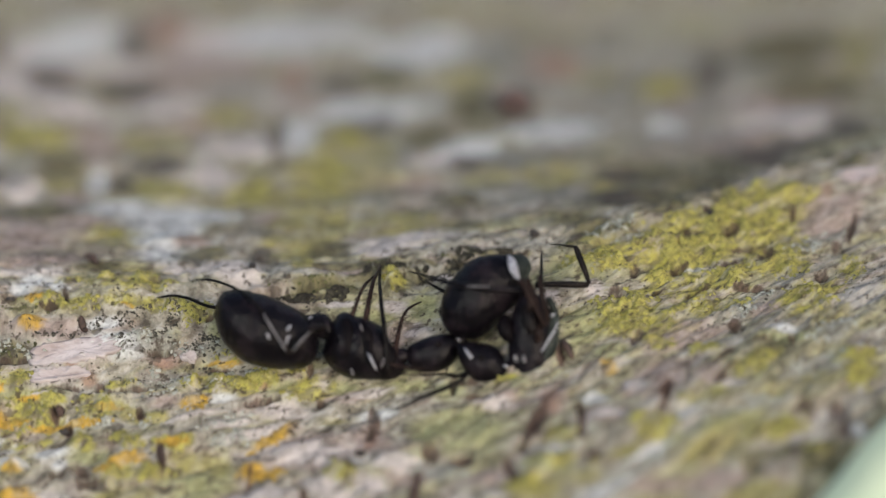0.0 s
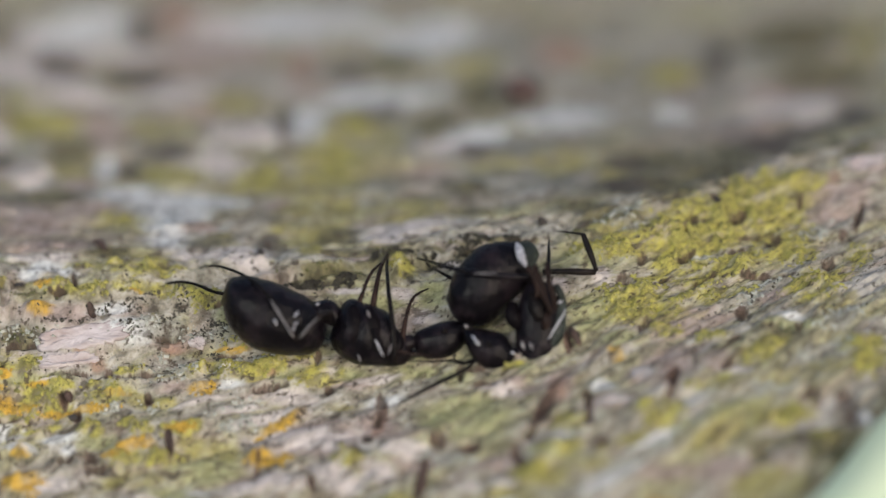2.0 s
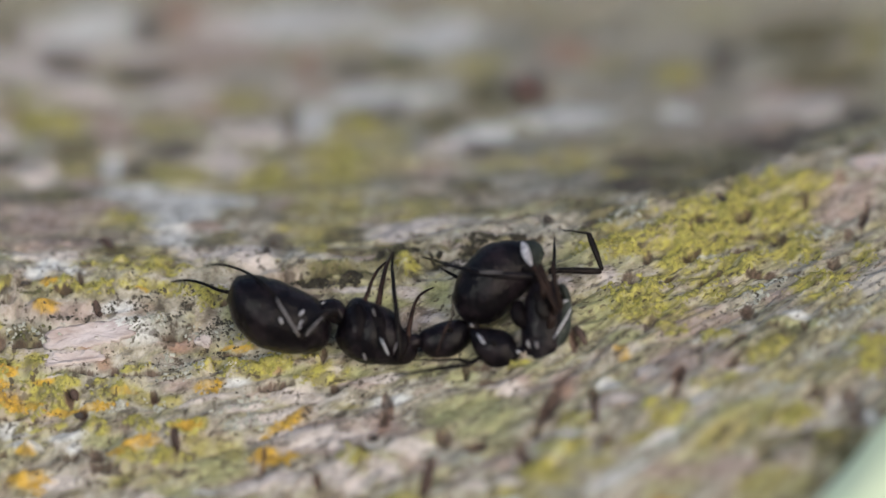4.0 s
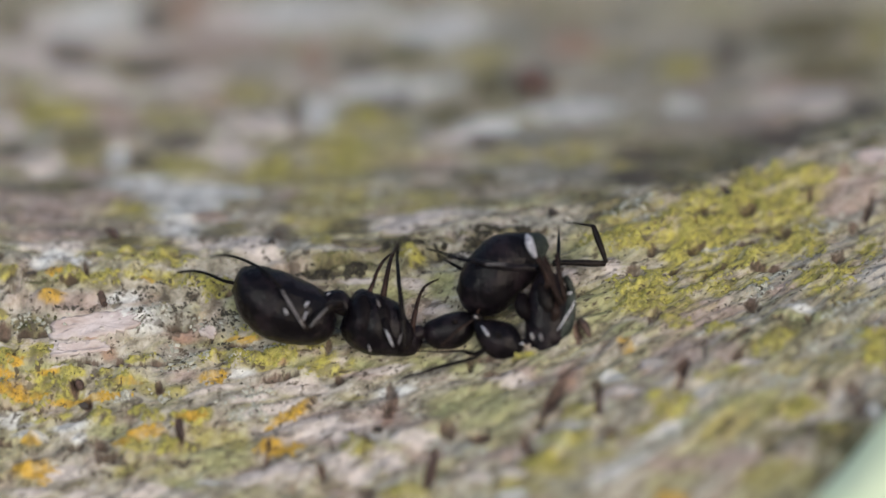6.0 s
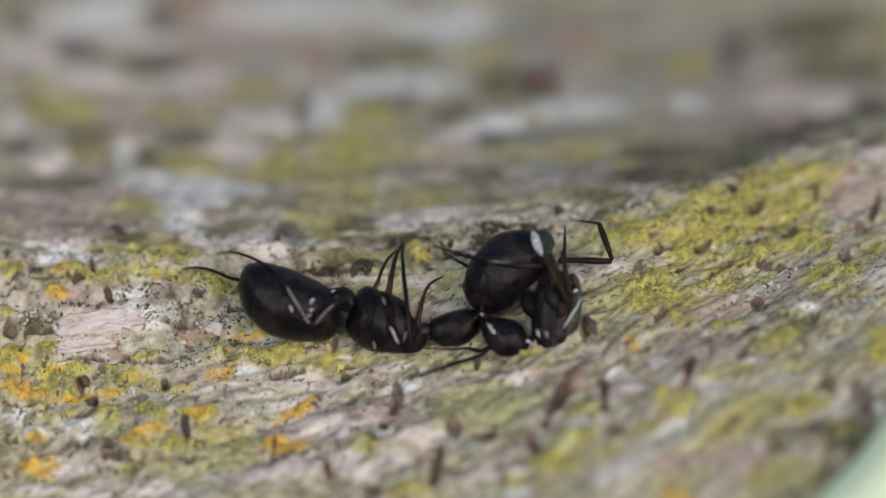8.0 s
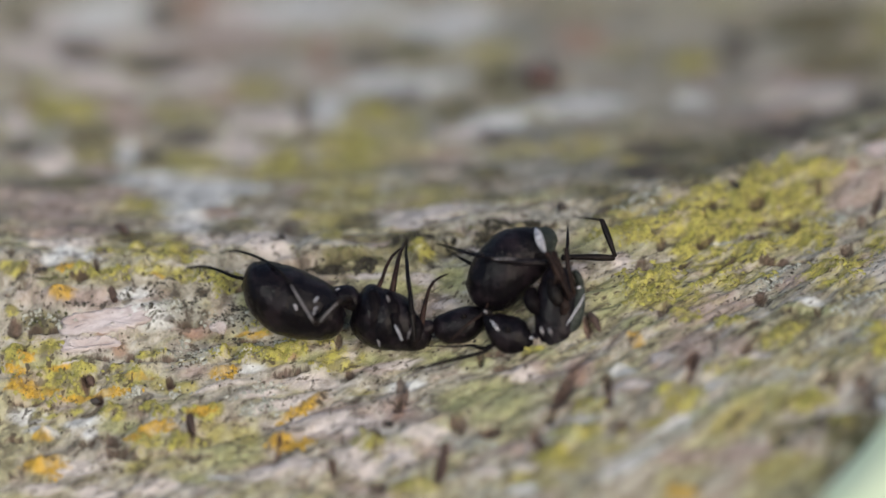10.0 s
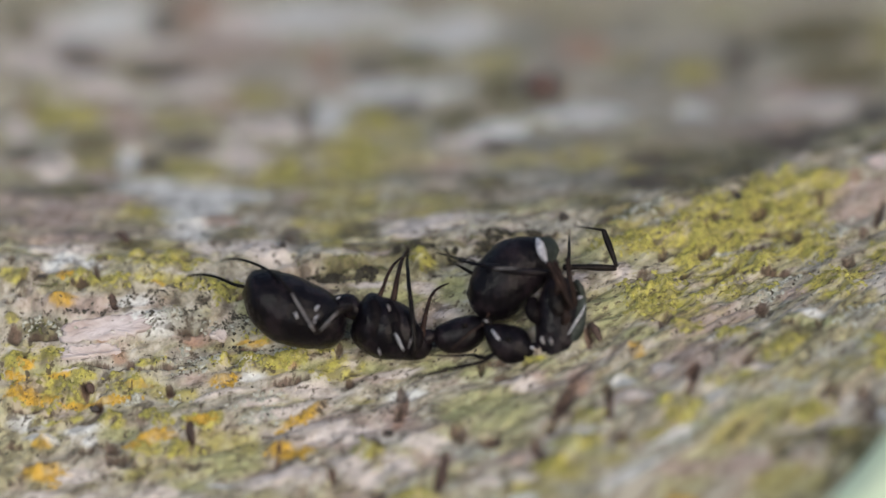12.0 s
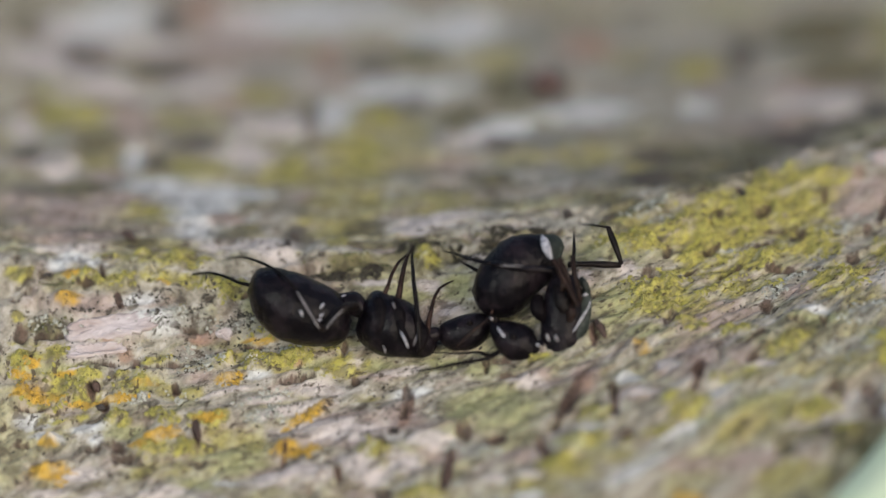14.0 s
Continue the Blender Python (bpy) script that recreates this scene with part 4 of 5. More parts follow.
def bark_flake(x, y, a, b, turn, seed, curl, label):
    """A thin plate of loose bark that lies on the surface, its rim uneven and a little raised."""
    rng = np.random.default_rng(seed)
    rings, seg = 8, 64
    wob = 1 + 0.28 * np.interp(np.linspace(0, 14, seg, endpoint=False), np.arange(15), np.append(w := rng.uniform(-1, 0.7, 14), w[0])) + rng.uniform(-0.1, 0.1, seg)
    faces = []
    c, s = math.cos(radians(turn)), math.sin(radians(turn))
    q = np.repeat(np.arange(1, rings + 1) / rings, seg)
    ang, edge = np.tile(2 * math.pi * np.arange(seg) / seg, rings), np.tile(wob, rings)
    u, v = a * q * edge * np.cos(ang), b * q * edge * np.sin(ang)
    px, py = x + u * c - v * s, y + u * s + v * c
    z = lie(px, py) * 0.35 + relief(px, py) * 0.65 + 0.05 + curl * q ** 3 * (0.5 + 0.5 * np.sin(ang * 2 + seed)) + 0.05 * rng.uniform(-1, 1, len(q)) * q
    top = np.stack([px, py, z], -1)
    verts = np.vstack([top, top - np.array([0, 0, 0.14])])
    for side in (0, 1):
        o = side * rings * seg
        for i in range(rings - 1):
            for k in range(seg):
                k2 = (k + 1) % seg
                f = (o + i * seg + k, o + (i + 1) * seg + k, o + (i + 1) * seg + k2, o + i * seg + k2)
                faces.append(f if side == 0 else f[::-1])
        faces.append(tuple(o + k for k in (range(seg) if side == 0 else range(seg - 1, -1, -1))))
    e = (rings - 1) * seg
    faces += [(e + k, rings * seg + e + k, rings * seg + e + (k + 1) % seg, e + (k + 1) % seg) for k in range(seg)]
    ob = link_mesh("bark_flake", np.array(verts) * MM, faces, FLAKE)
    return tagged(ob, label, "bark flake", "loose bark flakes")


bark_flake(-12.2, -2.05, 1.75, 0.42, 6, 3, 0.10, "pale pink flake of loose bark among lichen")
bark_flake(-12.9, -2.85, 1.05, 0.24, 5, 5, 0.12, "small white bark flake with a curled rim")
bark_flake(-8.2, -2.35, 0.28, 0.13, -12, 12, 0.22, "small pinkish bark flake with a curled edge")
bark_flake(16.18, 5.45, 0.75, 0.5, 15, 8, 0.15, "white bark flake on top of the ridge")


def leaf_blade():
    """A leaf that lies on the bark, with a raised midrib."""
    verts, faces, n, m = [], [], 40, 13
    cx, cy, turn = 24.09, -15.50, radians(45)
    for top in (1, 0):
        for i in range(n + 1):
            t = -1 + 2 * i / n
            half = 10.2 * (1 - abs(t) ** 2.2) ** 0.8
            for j in range(m):
                q = -1 + 2 * j / (m - 1)
                u, v = 24 * t, half * q
                x, y = cx + u * math.cos(turn) - v * math.sin(turn), cy + u * math.sin(turn) + v * math.cos(turn)
                z = float(lie(x, y)) + 0.75 + 0.05 * v * q - (0.25 if abs(q) < 0.05 else 0) + 0.12 * math.sin(t * 30 + abs(q) * 5) * abs(q) - (0 if top else 0.22)
                verts.append((x, y, z))
    o = (n + 1) * m
    for top in (0, 1):
        for i in range(n):
            for j in range(m - 1):
                a = top * o + i * m + j
                f = (a, a + m, a + m + 1, a + 1)
                faces.append(f[::-1] if top == 0 else f)
    for i in range(n):
        for j in (0, m - 1):
            a = i * m + j
            faces.append((a, a + m, o + a + m, o + a) if j == 0 else (a, o + a, o + a + m, a + m))
    leaf = new("leaf", None)
    leaf.empty_display_size = 0.005
    leaf.location = (cx * MM, cy * MM, float(lie(cx, cy)) * MM)
    base = np.array([cx, cy, float(lie(cx, cy))])
    link_mesh("blade", (np.array(verts) - base) * MM, faces, LEAF, leaf)

    def along(t, q, lift):
        u, v = 24 * t, 10.2 * (1 - abs(t) ** 2.2) ** 0.8 * q
        x, y = cx + u * math.cos(turn) - v * math.sin(turn), cy + u * math.sin(turn) + v * math.cos(turn)
        return (x - base[0], y - base[1], float(lie(x, y)) + 0.6 + 0.05 * v * q + lift - base[2])

    limb("midrib", [(*along(t, 0, 0.0), 0.32 * (1.1 - 0.5 * (t + 1))) for t in np.linspace(-0.98, 0.98, 12)], RIB, leaf, ring=8, per=2, label="paler raised midrib")
    for t in np.linspace(-0.75, 0.6, 6):
        for side in (-1, 1):
            limb("vein", [(*along(t + 0.2 * q, side * q, 0.12), 0.13 * (1.1 - q)) for q in (0.0, 0.3, 0.6, 0.88)], RIB, leaf, ring=6, per=2)
    tagged(leaf, "pale green leaf lying on the bark", "leaf")


leaf_blade()

# ---- lichen and debris, too many to count ----
NEAR = (-18, 18, -11, 6)


def chance(patches, gain=1.5, lift=0.45, seed=51):
    return lambda x, y: np.clip(gain * (field(patches, x, y) + lift), 0, 1) * np.clip(-4 * field(PATCHES["crack"], x, y), 0, 1) * np.clip(6 * (fbm(x * 1.7, y * 1.9, seed, 4) - 0.44), 0, 1)


def lichen_patches(name, material, patches, density, size, seed, colour):
    """Each patch of lichen is a thing: a crust of lobes within its own outline."""
    for k, patch in enumerate(patches):
        x, y, a, c, turn = patch
        if y > 5:
            continue
        reach = 1.5 * max(a, c)
        broad = "broad" if a > 1.7 else "small" if a < 0.8 else "ragged"
        place = "on the front slope" if y < -3 else "near the ridge"
        ob = crumbs(name, material, int(density * 4 * reach * reach), (x - reach, x + reach, y - reach, y + reach), size, seed + k, chance((patch,), 1.4, 0.45, seed), f"{broad} crust of {colour} lichen {place}", "lichen", "", int(np.clip(1 + a * c * 5, 2, 24)))
        if ob:
            ob["group"] = f"{colour} lichen crusts"


lichen_patches("lichen_crust", YELLOW_CRUMB, CRUSTS, 170, 0.062, 31, "yellow-green")
lichen_patches("lichen_crust", ORANGE_CRUMB, ORANGE, 130, 0.062, 61, "orange")
crumbs("grey_lichen", GREY_CRUMB, 70000, NEAR, 0.06, 3, chance(GREY, seed=71), "grey-green crusty lichen on the bark", "lichen")
crumbs("moss", MOSS_CRUMB, 70000, NEAR, 0.05, 5, chance(MOSS, seed=81), "dark green moss crumbs along the ridge", "moss")
crumbs("dark_fringe", BLACK_CRUMB, 14000, (-7, 5, -1.5, 3), 0.095, 6, chance(FRINGE, 1.0, 0.35, 85), "fringe of black crust on the ridge behind the ants", "crust")
crumbs("dark_lichen", DARK_CRUMB, 32000, (-14, 4, -4, 3), 0.045, 9, chance(SPECKLED, 1.5, 0.3, 95), "black fruiting specks on grey lichen crust", "lichen")
crumbs("bark_debris", DARK_CRUMB, 40000, NEAR, 0.042, 4, lambda x, y: 0.05 + 0.7 * np.clip(field(GREY, x, y) + 0.2, 0, 0.6) * (y > -3.5), "dark specks of debris on the bark", "debris")


def lump(name, x, y, r, high, material, seed, label, category):
    """A small uneven pellet that sits on the bark."""
    rng = np.random.default_rng(seed)
    bm = bmesh.new()
    bmesh.ops.create_icosphere(bm, subdivisions=3, radius=1)
    z = float(relief(np.float64(x), np.float64(y)))
    off = Vector(rng.uniform(0, 50, 3))
    for v in bm.verts:
        k = 1 + 0.35 * noise.noise(v.co * 1.3 + off) + 0.15 * noise.noise(v.co * 3.5 + off)
        v.co = Vector((x + v.co.x * r * k, y + v.co.y * r * k * 0.8, z + (v.co.z * 0.9 + 0.6) * high * k)) * MM
    me = bpy.data.meshes.new(name)
    bm.to_mesh(me)
    bm.free()
    me.polygons.foreach_set("use_smooth", [True] * len(me.polygons))
    me.materials.append(material)
    return tagged(new(name, me), label, category, "specks on the bark")


lump("bud_scale", 3.74, 15.37, 0.72, 0.6, BUD, 3, "red-brown bud scale lying on the bark", "bud scale")
lump("pellet", 4.10, 2.00, 0.18, 0.2, SPECK, 4, "black pellet on the ridge of the bark", "pellet")
lump("pellet", -6.03, 1.15, 0.14, 0.14, SPECK, 5, "small black pellet on the bark", "pellet")
lump("pellet", -14.65, -0.05, 0.17, 0.14, SPECK, 6, "dark pellet among yellow lichen", "pellet")
lump("pellet", 10.46, 2.76, 0.13, 0.14, SPECK, 7, "dark pellet on yellow lichen", "pellet")
lump("pellet", -12.44, -4.92, 0.16, 0.12, SPECK, 8, "dark pellet below the orange lichen", "pellet")
lump("pellet", -10.55, -5.10, 0.1, 0.08, SPECK, 9, "small dark pellet on the bark", "pellet")
lump("pellet", -15.15, -3.06, 0.14, 0.1, SPECK, 10, "dark pellet beside orange lichen", "pellet")
lump("pellet", -2.10, -6.86, 0.14, 0.1, SPECK, 11, "dark pellet by a crack", "pellet")


def splinter(x, y, turn, length, rise, seed):
    """A dark sliver of wood, one end stuck in the bark."""
    c, s = math.cos(radians(turn)), math.sin(radians(turn))
    rows = []
    for t, r in ((0, 0.07), (0.25, 0.15), (0.55, 0.14), (0.8, 0.09), (1, 0.03)):
        px, py = x + c * length * (t - 0.5), y + s * length * (t - 0.5)
        rows.append((px, py, float(relief(np.float64(px), np.float64(py))) + 0.03 + rise * t, r))
    return tagged(limb("splinter", rows, SLIVER, ring=8, per=3), "dark splinter of wood stuck in the bark", "splinter", "specks on the bark")


splinter(-11.89, 2.21, -62, 1.3, 0.15, 1)
splinter(-11.96, -1.08, -65, 0.6, 0.1, 2)
splinter(-12.63, -4.16, -70, 0.5, 0.1, 3)
splinter(-8.96, -6.30, -80, 0.9, 0.15, 4)
splinter(-0.23, -9.13, 82, 1.3, 0.2, 5)
splinter(5.09, -3.76, -70, 0.9, 0.1, 6)


# ---- the ants, in the frame of the slope: x along the ridge, y up it, z out of it ----
def ant_base(x, y, z, label):
    ob = new("ant", None)
    ob.empty_display_size = 0.002
    ob.matrix_basis = Matrix.Translation(Vector((x, y, z)) * MM) @ pose(0, 0, 0, TILT)
    return tagged(ob, label, "ant", "fighting ants")


def leg_of(ant, femur, tibia, tarsus, material=None):
    """A leg in three pieces that meet at the knee and the ankle."""
    material = material or LEG
    leg = limb("leg", femur, material, ant, ring=10, per=3)
    limb("tibia", tibia, material, leg, ring=10, per=3)
    limb("tarsus", tarsus, material, leg, ring=8, per=3)
    return leg


def stretched_ant():
    ant = ant_base(-2.06, -2.99, -0.78, "glossy black ant stretched out on the bark, jaws locked with another")
    limb("gaster", [(-5.15, 0.99, 0.00, 0.238), (-5.11, 0.97, 0.00, 0.456), (-5.01, 0.94, 0.00, 0.703), (-4.88, 0.90, 0.00, 0.882), (-4.70, 0.83, 0.00, 1.030), (-4.44, 0.72, 0.00, 1.159), (-4.06, 0.57, 0.00, 1.268), (-3.57, 0.44, 0.00, 1.278), (-3.07, 0.31, 0.00, 1.229), (-2.58, 0.18, 0.00, 1.120), (-2.22, 0.10, 0.00, 1.011), (-1.94, 0.05, 0.00, 0.862), (-1.74, 0.02, 0.00, 0.654), (-1.63, -0.02, 0.00, 0.376), (-1.59, -0.03, 0.00, 0.129)], SHELL, ant, 0.95, 32, 5, (1, 0, 0), steps=(0.30, 0.47, 0.63))
    limb("petiole", [(-2.06, 0.72, 0.05, 0.208), (-1.86, 0.63, 0.05, 0.337), (-1.66, 0.60, 0.05, 0.406), (-1.47, 0.58, 0.05, 0.446), (-1.27, 0.51, 0.05, 0.456), (-1.11, 0.39, 0.05, 0.396), (-0.97, 0.31, 0.05, 0.238)], SHELL, ant, 0.9, 18, 4, (1, 0, 0))
    limb("propodeum", [(-1.41, -0.34, 0.00, 0.099), (-1.35, -0.32, 0.00, 0.317), (-1.25, -0.25, 0.00, 0.525), (-1.11, -0.14, 0.00, 0.773), (-0.95, -0.07, 0.00, 0.981), (-0.77, -0.04, 0.00, 1.090), (-0.56, -0.07, 0.00, 1.120), (-0.32, -0.12, 0.00, 1.070), (-0.08, -0.16, 0.00, 0.951), (0.16, -0.20, 0.00, 0.694)], SHELL, ant, 0.8, 24, 4, (1, 0, 0), label="rear of the trunk, with a blunt step")
    limb("mesosoma", [(-0.87, -0.52, 0.05, 0.515), (-0.71, -0.39, 0.05, 0.782), (-0.50, -0.26, 0.05, 0.990), (-0.24, -0.19, 0.05, 1.099), (0.08, -0.25, 0.05, 1.060), (0.40, -0.32, 0.05, 0.990), (0.67, -0.41, 0.05, 0.921), (0.83, -0.57, 0.05, 0.763), (0.99, -0.72, 0.05, 0.594), (1.15, -0.77, 0.05, 0.505), (1.31, -0.80, 0.05, 0.337), (1.43, -0.81, 0.05, 0.109)], SHELL, ant, 0.8, 24, 5, (1, 0, 0), steps=(0.35, 0.62))
    limb("neck", [(0.99, -0.57, 0.10, 0.267), (1.19, -0.54, 0.10, 0.297), (1.37, -0.51, 0.10, 0.287), (1.53, -0.47, 0.10, 0.208), (1.64, -0.48, 0.10, 0.119)], SHELL, ant, 0.9, 14, 3, (1, 0, 0))
    limb("head", [(1.51, -0.44, 0.10, 0.178), (1.58, -0.47, 0.10, 0.327), (1.74, -0.50, 0.10, 0.455), (1.98, -0.50, 0.10, 0.554), (2.28, -0.46, 0.10, 0.634), (2.57, -0.42, 0.10, 0.653), (2.85, -0.35, 0.10, 0.624), (3.09, -0.27, 0.10, 0.505), (3.27, -0.19, 0.10, 0.327), (3.37, -0.16, 0.10, 0.119)], SHELL, ant, 0.85, 26, 5, (1, 0, 0))
    limb("eye", [(2.49, -0.11, 0.62, 0.059), (2.57, -0.09, 0.66, 0.099), (2.67, -0.07, 0.62, 0.059)], LEG, ant, 0.8, 10)
    limb("mandible", [(3.21, 0.00, 0.30, 0.138), (3.40, 0.08, 0.30, 0.119), (3.56, -0.00, 0.20, 0.059)], LEG, ant, 0.8, 10)
    limb("mandible", [(3.21, -0.32, 0.10, 0.119), (3.41, -0.20, 0.10, 0.099), (3.53, -0.04, 0.10, 0.059)], LEG, ant, 0.8, 10)
    limb("coxa", [(-0.62, 0.80, 0.50, 0.178), (-0.54, 0.30, 0.65, 0.276), (-0.58, -0.29, 0.70, 0.236), (-0.70, -0.68, 0.55, 0.118)], DULL, ant, 0.8, 14)
    limb("coxa", [(-0.07, 0.72, 0.50, 0.158), (0.09, 0.21, 0.70, 0.256), (0.21, -0.48, 0.75, 0.197)], DULL, ant, 0.8, 14)
    limb("coxa", [(0.13, 0.01, 0.85, 0.118), (0.29, -0.57, 0.95, 0.157), (0.49, -1.05, 0.90, 0.098)], DULL, ant, 0.8, 14)
    limb("coxa", [(0.84, -0.11, 0.50, 0.138), (0.94, -0.48, 0.60, 0.237), (0.80, -0.94, 0.60, 0.197), (0.68, -1.18, 0.45, 0.099)], DULL, ant, 0.8, 14)
    # glints on hips and trunk, painted as thin pale strips
    limb("coxa_glint", [(0.16, -0.36, 1.06, 0.016), (0.25, -0.51, 1.14, 0.039), (0.35, -0.73, 1.14, 0.045), (0.45, -0.95, 1.06, 0.018)], MEMBRANE_GLINT, ant, ring=8, per=3, label="glint painted pale along a hip")
    limb("coxa_glint", [(0.74, -0.50, 0.95, 0.016), (0.68, -0.69, 0.98, 0.029), (0.63, -0.87, 0.95, 0.016)], GREY_GLINT, ant, ring=8, per=3, label="faint glint painted grey along a hip")
    limb("plate_glint", [(-0.44, -0.89, 0.78, 0.020), (-0.38, -1.01, 0.78, 0.043), (-0.36, -1.15, 0.72, 0.024)], GREY_GLINT, ant, ring=8, per=3, label="grey glint painted on a trunk plate")
    limb("plate_glint", [(-0.12, 0.66, 0.86, 0.016), (-0.06, 0.54, 0.90, 0.043), (-0.02, 0.41, 0.88, 0.020)], GREY_GLINT, ant, ring=8, per=3, label="grey glint painted on a trunk plate")
    # small glints on the gaster, painted as pale slips
    limb("membrane_glint", [(-2.63, 0.41, 1.02, 0.020), (-2.56, 0.53, 1.04, 0.059), (-2.48, 0.61, 1.00, 0.028)], MEMBRANE_GLINT, ant, 0.5, 8, 3, label="small glint painted pale on the gaster")
    limb("membrane_glint", [(-2.65, 0.14, 1.10, 0.020), (-2.57, 0.21, 1.12, 0.051), (-2.49, 0.27, 1.10, 0.020)], MEMBRANE_GLINT, ant, 0.5, 8, 3, label="small glint painted pale on the gaster")
    limb("membrane_glint", [(-2.81, -0.10, 1.15, 0.027), (-2.71, -0.02, 1.17, 0.071), (-2.59, 0.08, 1.15, 0.027)], MEMBRANE_GLINT, ant, 0.5, 8, 3, label="small glint painted pale on the gaster")
    limb("membrane_glint", [(-3.33, 0.37, 1.26, 0.020), (-3.27, 0.28, 1.28, 0.055), (-3.23, 0.16, 1.26, 0.020)], MEMBRANE_GLINT, ant, 0.5, 8, 3, label="small glint painted pale on the gaster")
    limb("membrane_glint", [(-1.90, 0.84, 0.55, 0.016), (-1.82, 0.88, 0.58, 0.037), (-1.75, 0.91, 0.55, 0.016)], MEMBRANE_GLINT, ant, 0.5, 8, 3, label="small glint painted pale on the gaster")
    # hind leg in front of the gaster, knee down, tarsus over its top
    leg_of(ant, [(-1.41, 0.50, 0.70, 0.158), (-1.74, 0.45, 1.20, 0.167), (-2.17, 0.10, 1.32, 0.157), (-2.54, -0.33, 1.34, 0.098)], [(-2.54, -0.33, 1.34, 0.078), (-2.86, 0.16, 1.36, 0.074), (-3.17, 0.67, 1.34, 0.071), (-3.45, 1.10, 1.28, 0.059)], [(-3.45, 1.10, 1.28, 0.059), (-3.92, 1.59, 0.85, 0.055), (-4.46, 1.90, 0.00, 0.052), (-5.01, 2.11, -1.00, 0.046), (-5.58, 2.23, -2.10, 0.040), (-6.02, 2.17, -2.90, 0.024)])
    # the highlights along femur and shin are painted, as light grey strips
    limb("femur_glint", [(-1.81, 0.40, 1.53, 0.016), (-2.01, 0.20, 1.53, 0.033), (-2.24, -0.05, 1.53, 0.033), (-2.40, -0.25, 1.46, 0.016)], GREY_GLINT, ant, ring=8, per=3, label="highlight painted pale along the femur")
    limb("tibia_glint", [(-2.64, -0.25, 1.44, 0.020), (-2.89, 0.16, 1.46, 0.039), (-3.19, 0.65, 1.44, 0.043), (-3.42, 1.04, 1.36, 0.022)], GREY_GLINT, ant, ring=8, per=3, label="highlight painted pale along the shin")
    # the other hind leg, behind the gaster
    leg_of(ant, [(-1.76, 0.62, -0.60, 0.139), (-2.81, 1.06, -0.90, 0.140), (-3.81, 1.33, -1.00, 0.100)], [(-3.81, 1.33, -1.00, 0.100), (-4.51, 1.26, -0.90, 0.100), (-5.20, 1.24, -0.80, 0.072)], [(-5.20, 1.24, -0.80, 0.068), (-5.61, 1.33, -1.00, 0.058), (-6.20, 1.57, -1.40, 0.052), (-6.78, 1.67, -1.90, 0.044), (-7.27, 1.61, -2.30, 0.034), (-7.57, 1.54, -2.50, 0.020)])
    leg_of(ant, [(-0.55, 0.49, 0.20, 0.119), (-0.39, 0.95, 0.10, 0.089), (-0.26, 1.26, 0.00, 0.067)], [(-0.26, 1.26, 0.00, 0.063), (-0.13, 1.66, -0.30, 0.060), (0.07, 2.02, -0.70, 0.052)], [(0.07, 2.02, -0.70, 0.048), (0.31, 2.25, -1.80, 0.044), (0.60, 2.41, -2.90, 0.028)], RED_LEG)
    leg_of(ant, [(0.04, 0.59, 0.10, 0.139), (0.12, 0.99, 0.00, 0.109), (0.19, 1.42, -0.20, 0.095)], [(0.19, 1.42, -0.20, 0.087), (0.27, 1.82, -0.60, 0.080), (0.36, 2.17, -1.00, 0.064)], [(0.36, 2.17, -1.00, 0.060), (0.49, 2.45, -2.10, 0.052), (0.58, 2.66, -3.10, 0.033)], RED_LEG)
    leg_of(ant, [(0.84, -1.07, 0.70, 0.098), (0.82, -0.48, 0.80, 0.098), (0.76, 0.17, 0.70, 0.091), (0.70, 0.80, 0.50, 0.087)], [(0.70, 0.80, 0.50, 0.083), (0.63, 1.28, 0.10, 0.075), (0.59, 1.78, -0.40, 0.068)], [(0.59, 1.78, -0.40, 0.064), (0.55, 2.17, -1.60, 0.056), (0.58, 2.62, -3.10, 0.037)])
    leg_of(ant, [(1.09, -0.49, 0.30, 0.119), (1.15, -0.04, 0.10, 0.099), (1.25, 0.43, -0.10, 0.075)], [(1.25, 0.43, -0.10, 0.071), (1.36, 0.82, -0.50, 0.060), (1.52, 1.10, -0.70, 0.050)], [(1.52, 1.10, -0.70, 0.046), (1.74, 1.25, -1.00, 0.040), (2.02, 1.37, -1.50, 0.024)], RED_LEG)
    # the feeler that sweeps over the head
    feeler = limb("antenna", [(2.10, -0.95, 0.72, 0.032), (2.41, -0.66, 0.80, 0.043), (2.81, -0.32, 0.80, 0.043), (3.22, -0.03, 0.75, 0.039), (3.40, 0.25, 0.65, 0.035), (3.46, 0.48, 0.50, 0.024)], RED_LEG, ant, ring=8, per=4, origin=(2.10, -0.95, 0.72))
    limb("antenna", [(1.88, -1.05, -0.70, 0.052), (1.70, -0.62, -0.90, 0.048), (1.82, -0.23, -1.20, 0.040), (2.02, 0.05, -1.50, 0.028)], RED_LEG, ant, ring=8, per=3)
    return ant, feeler


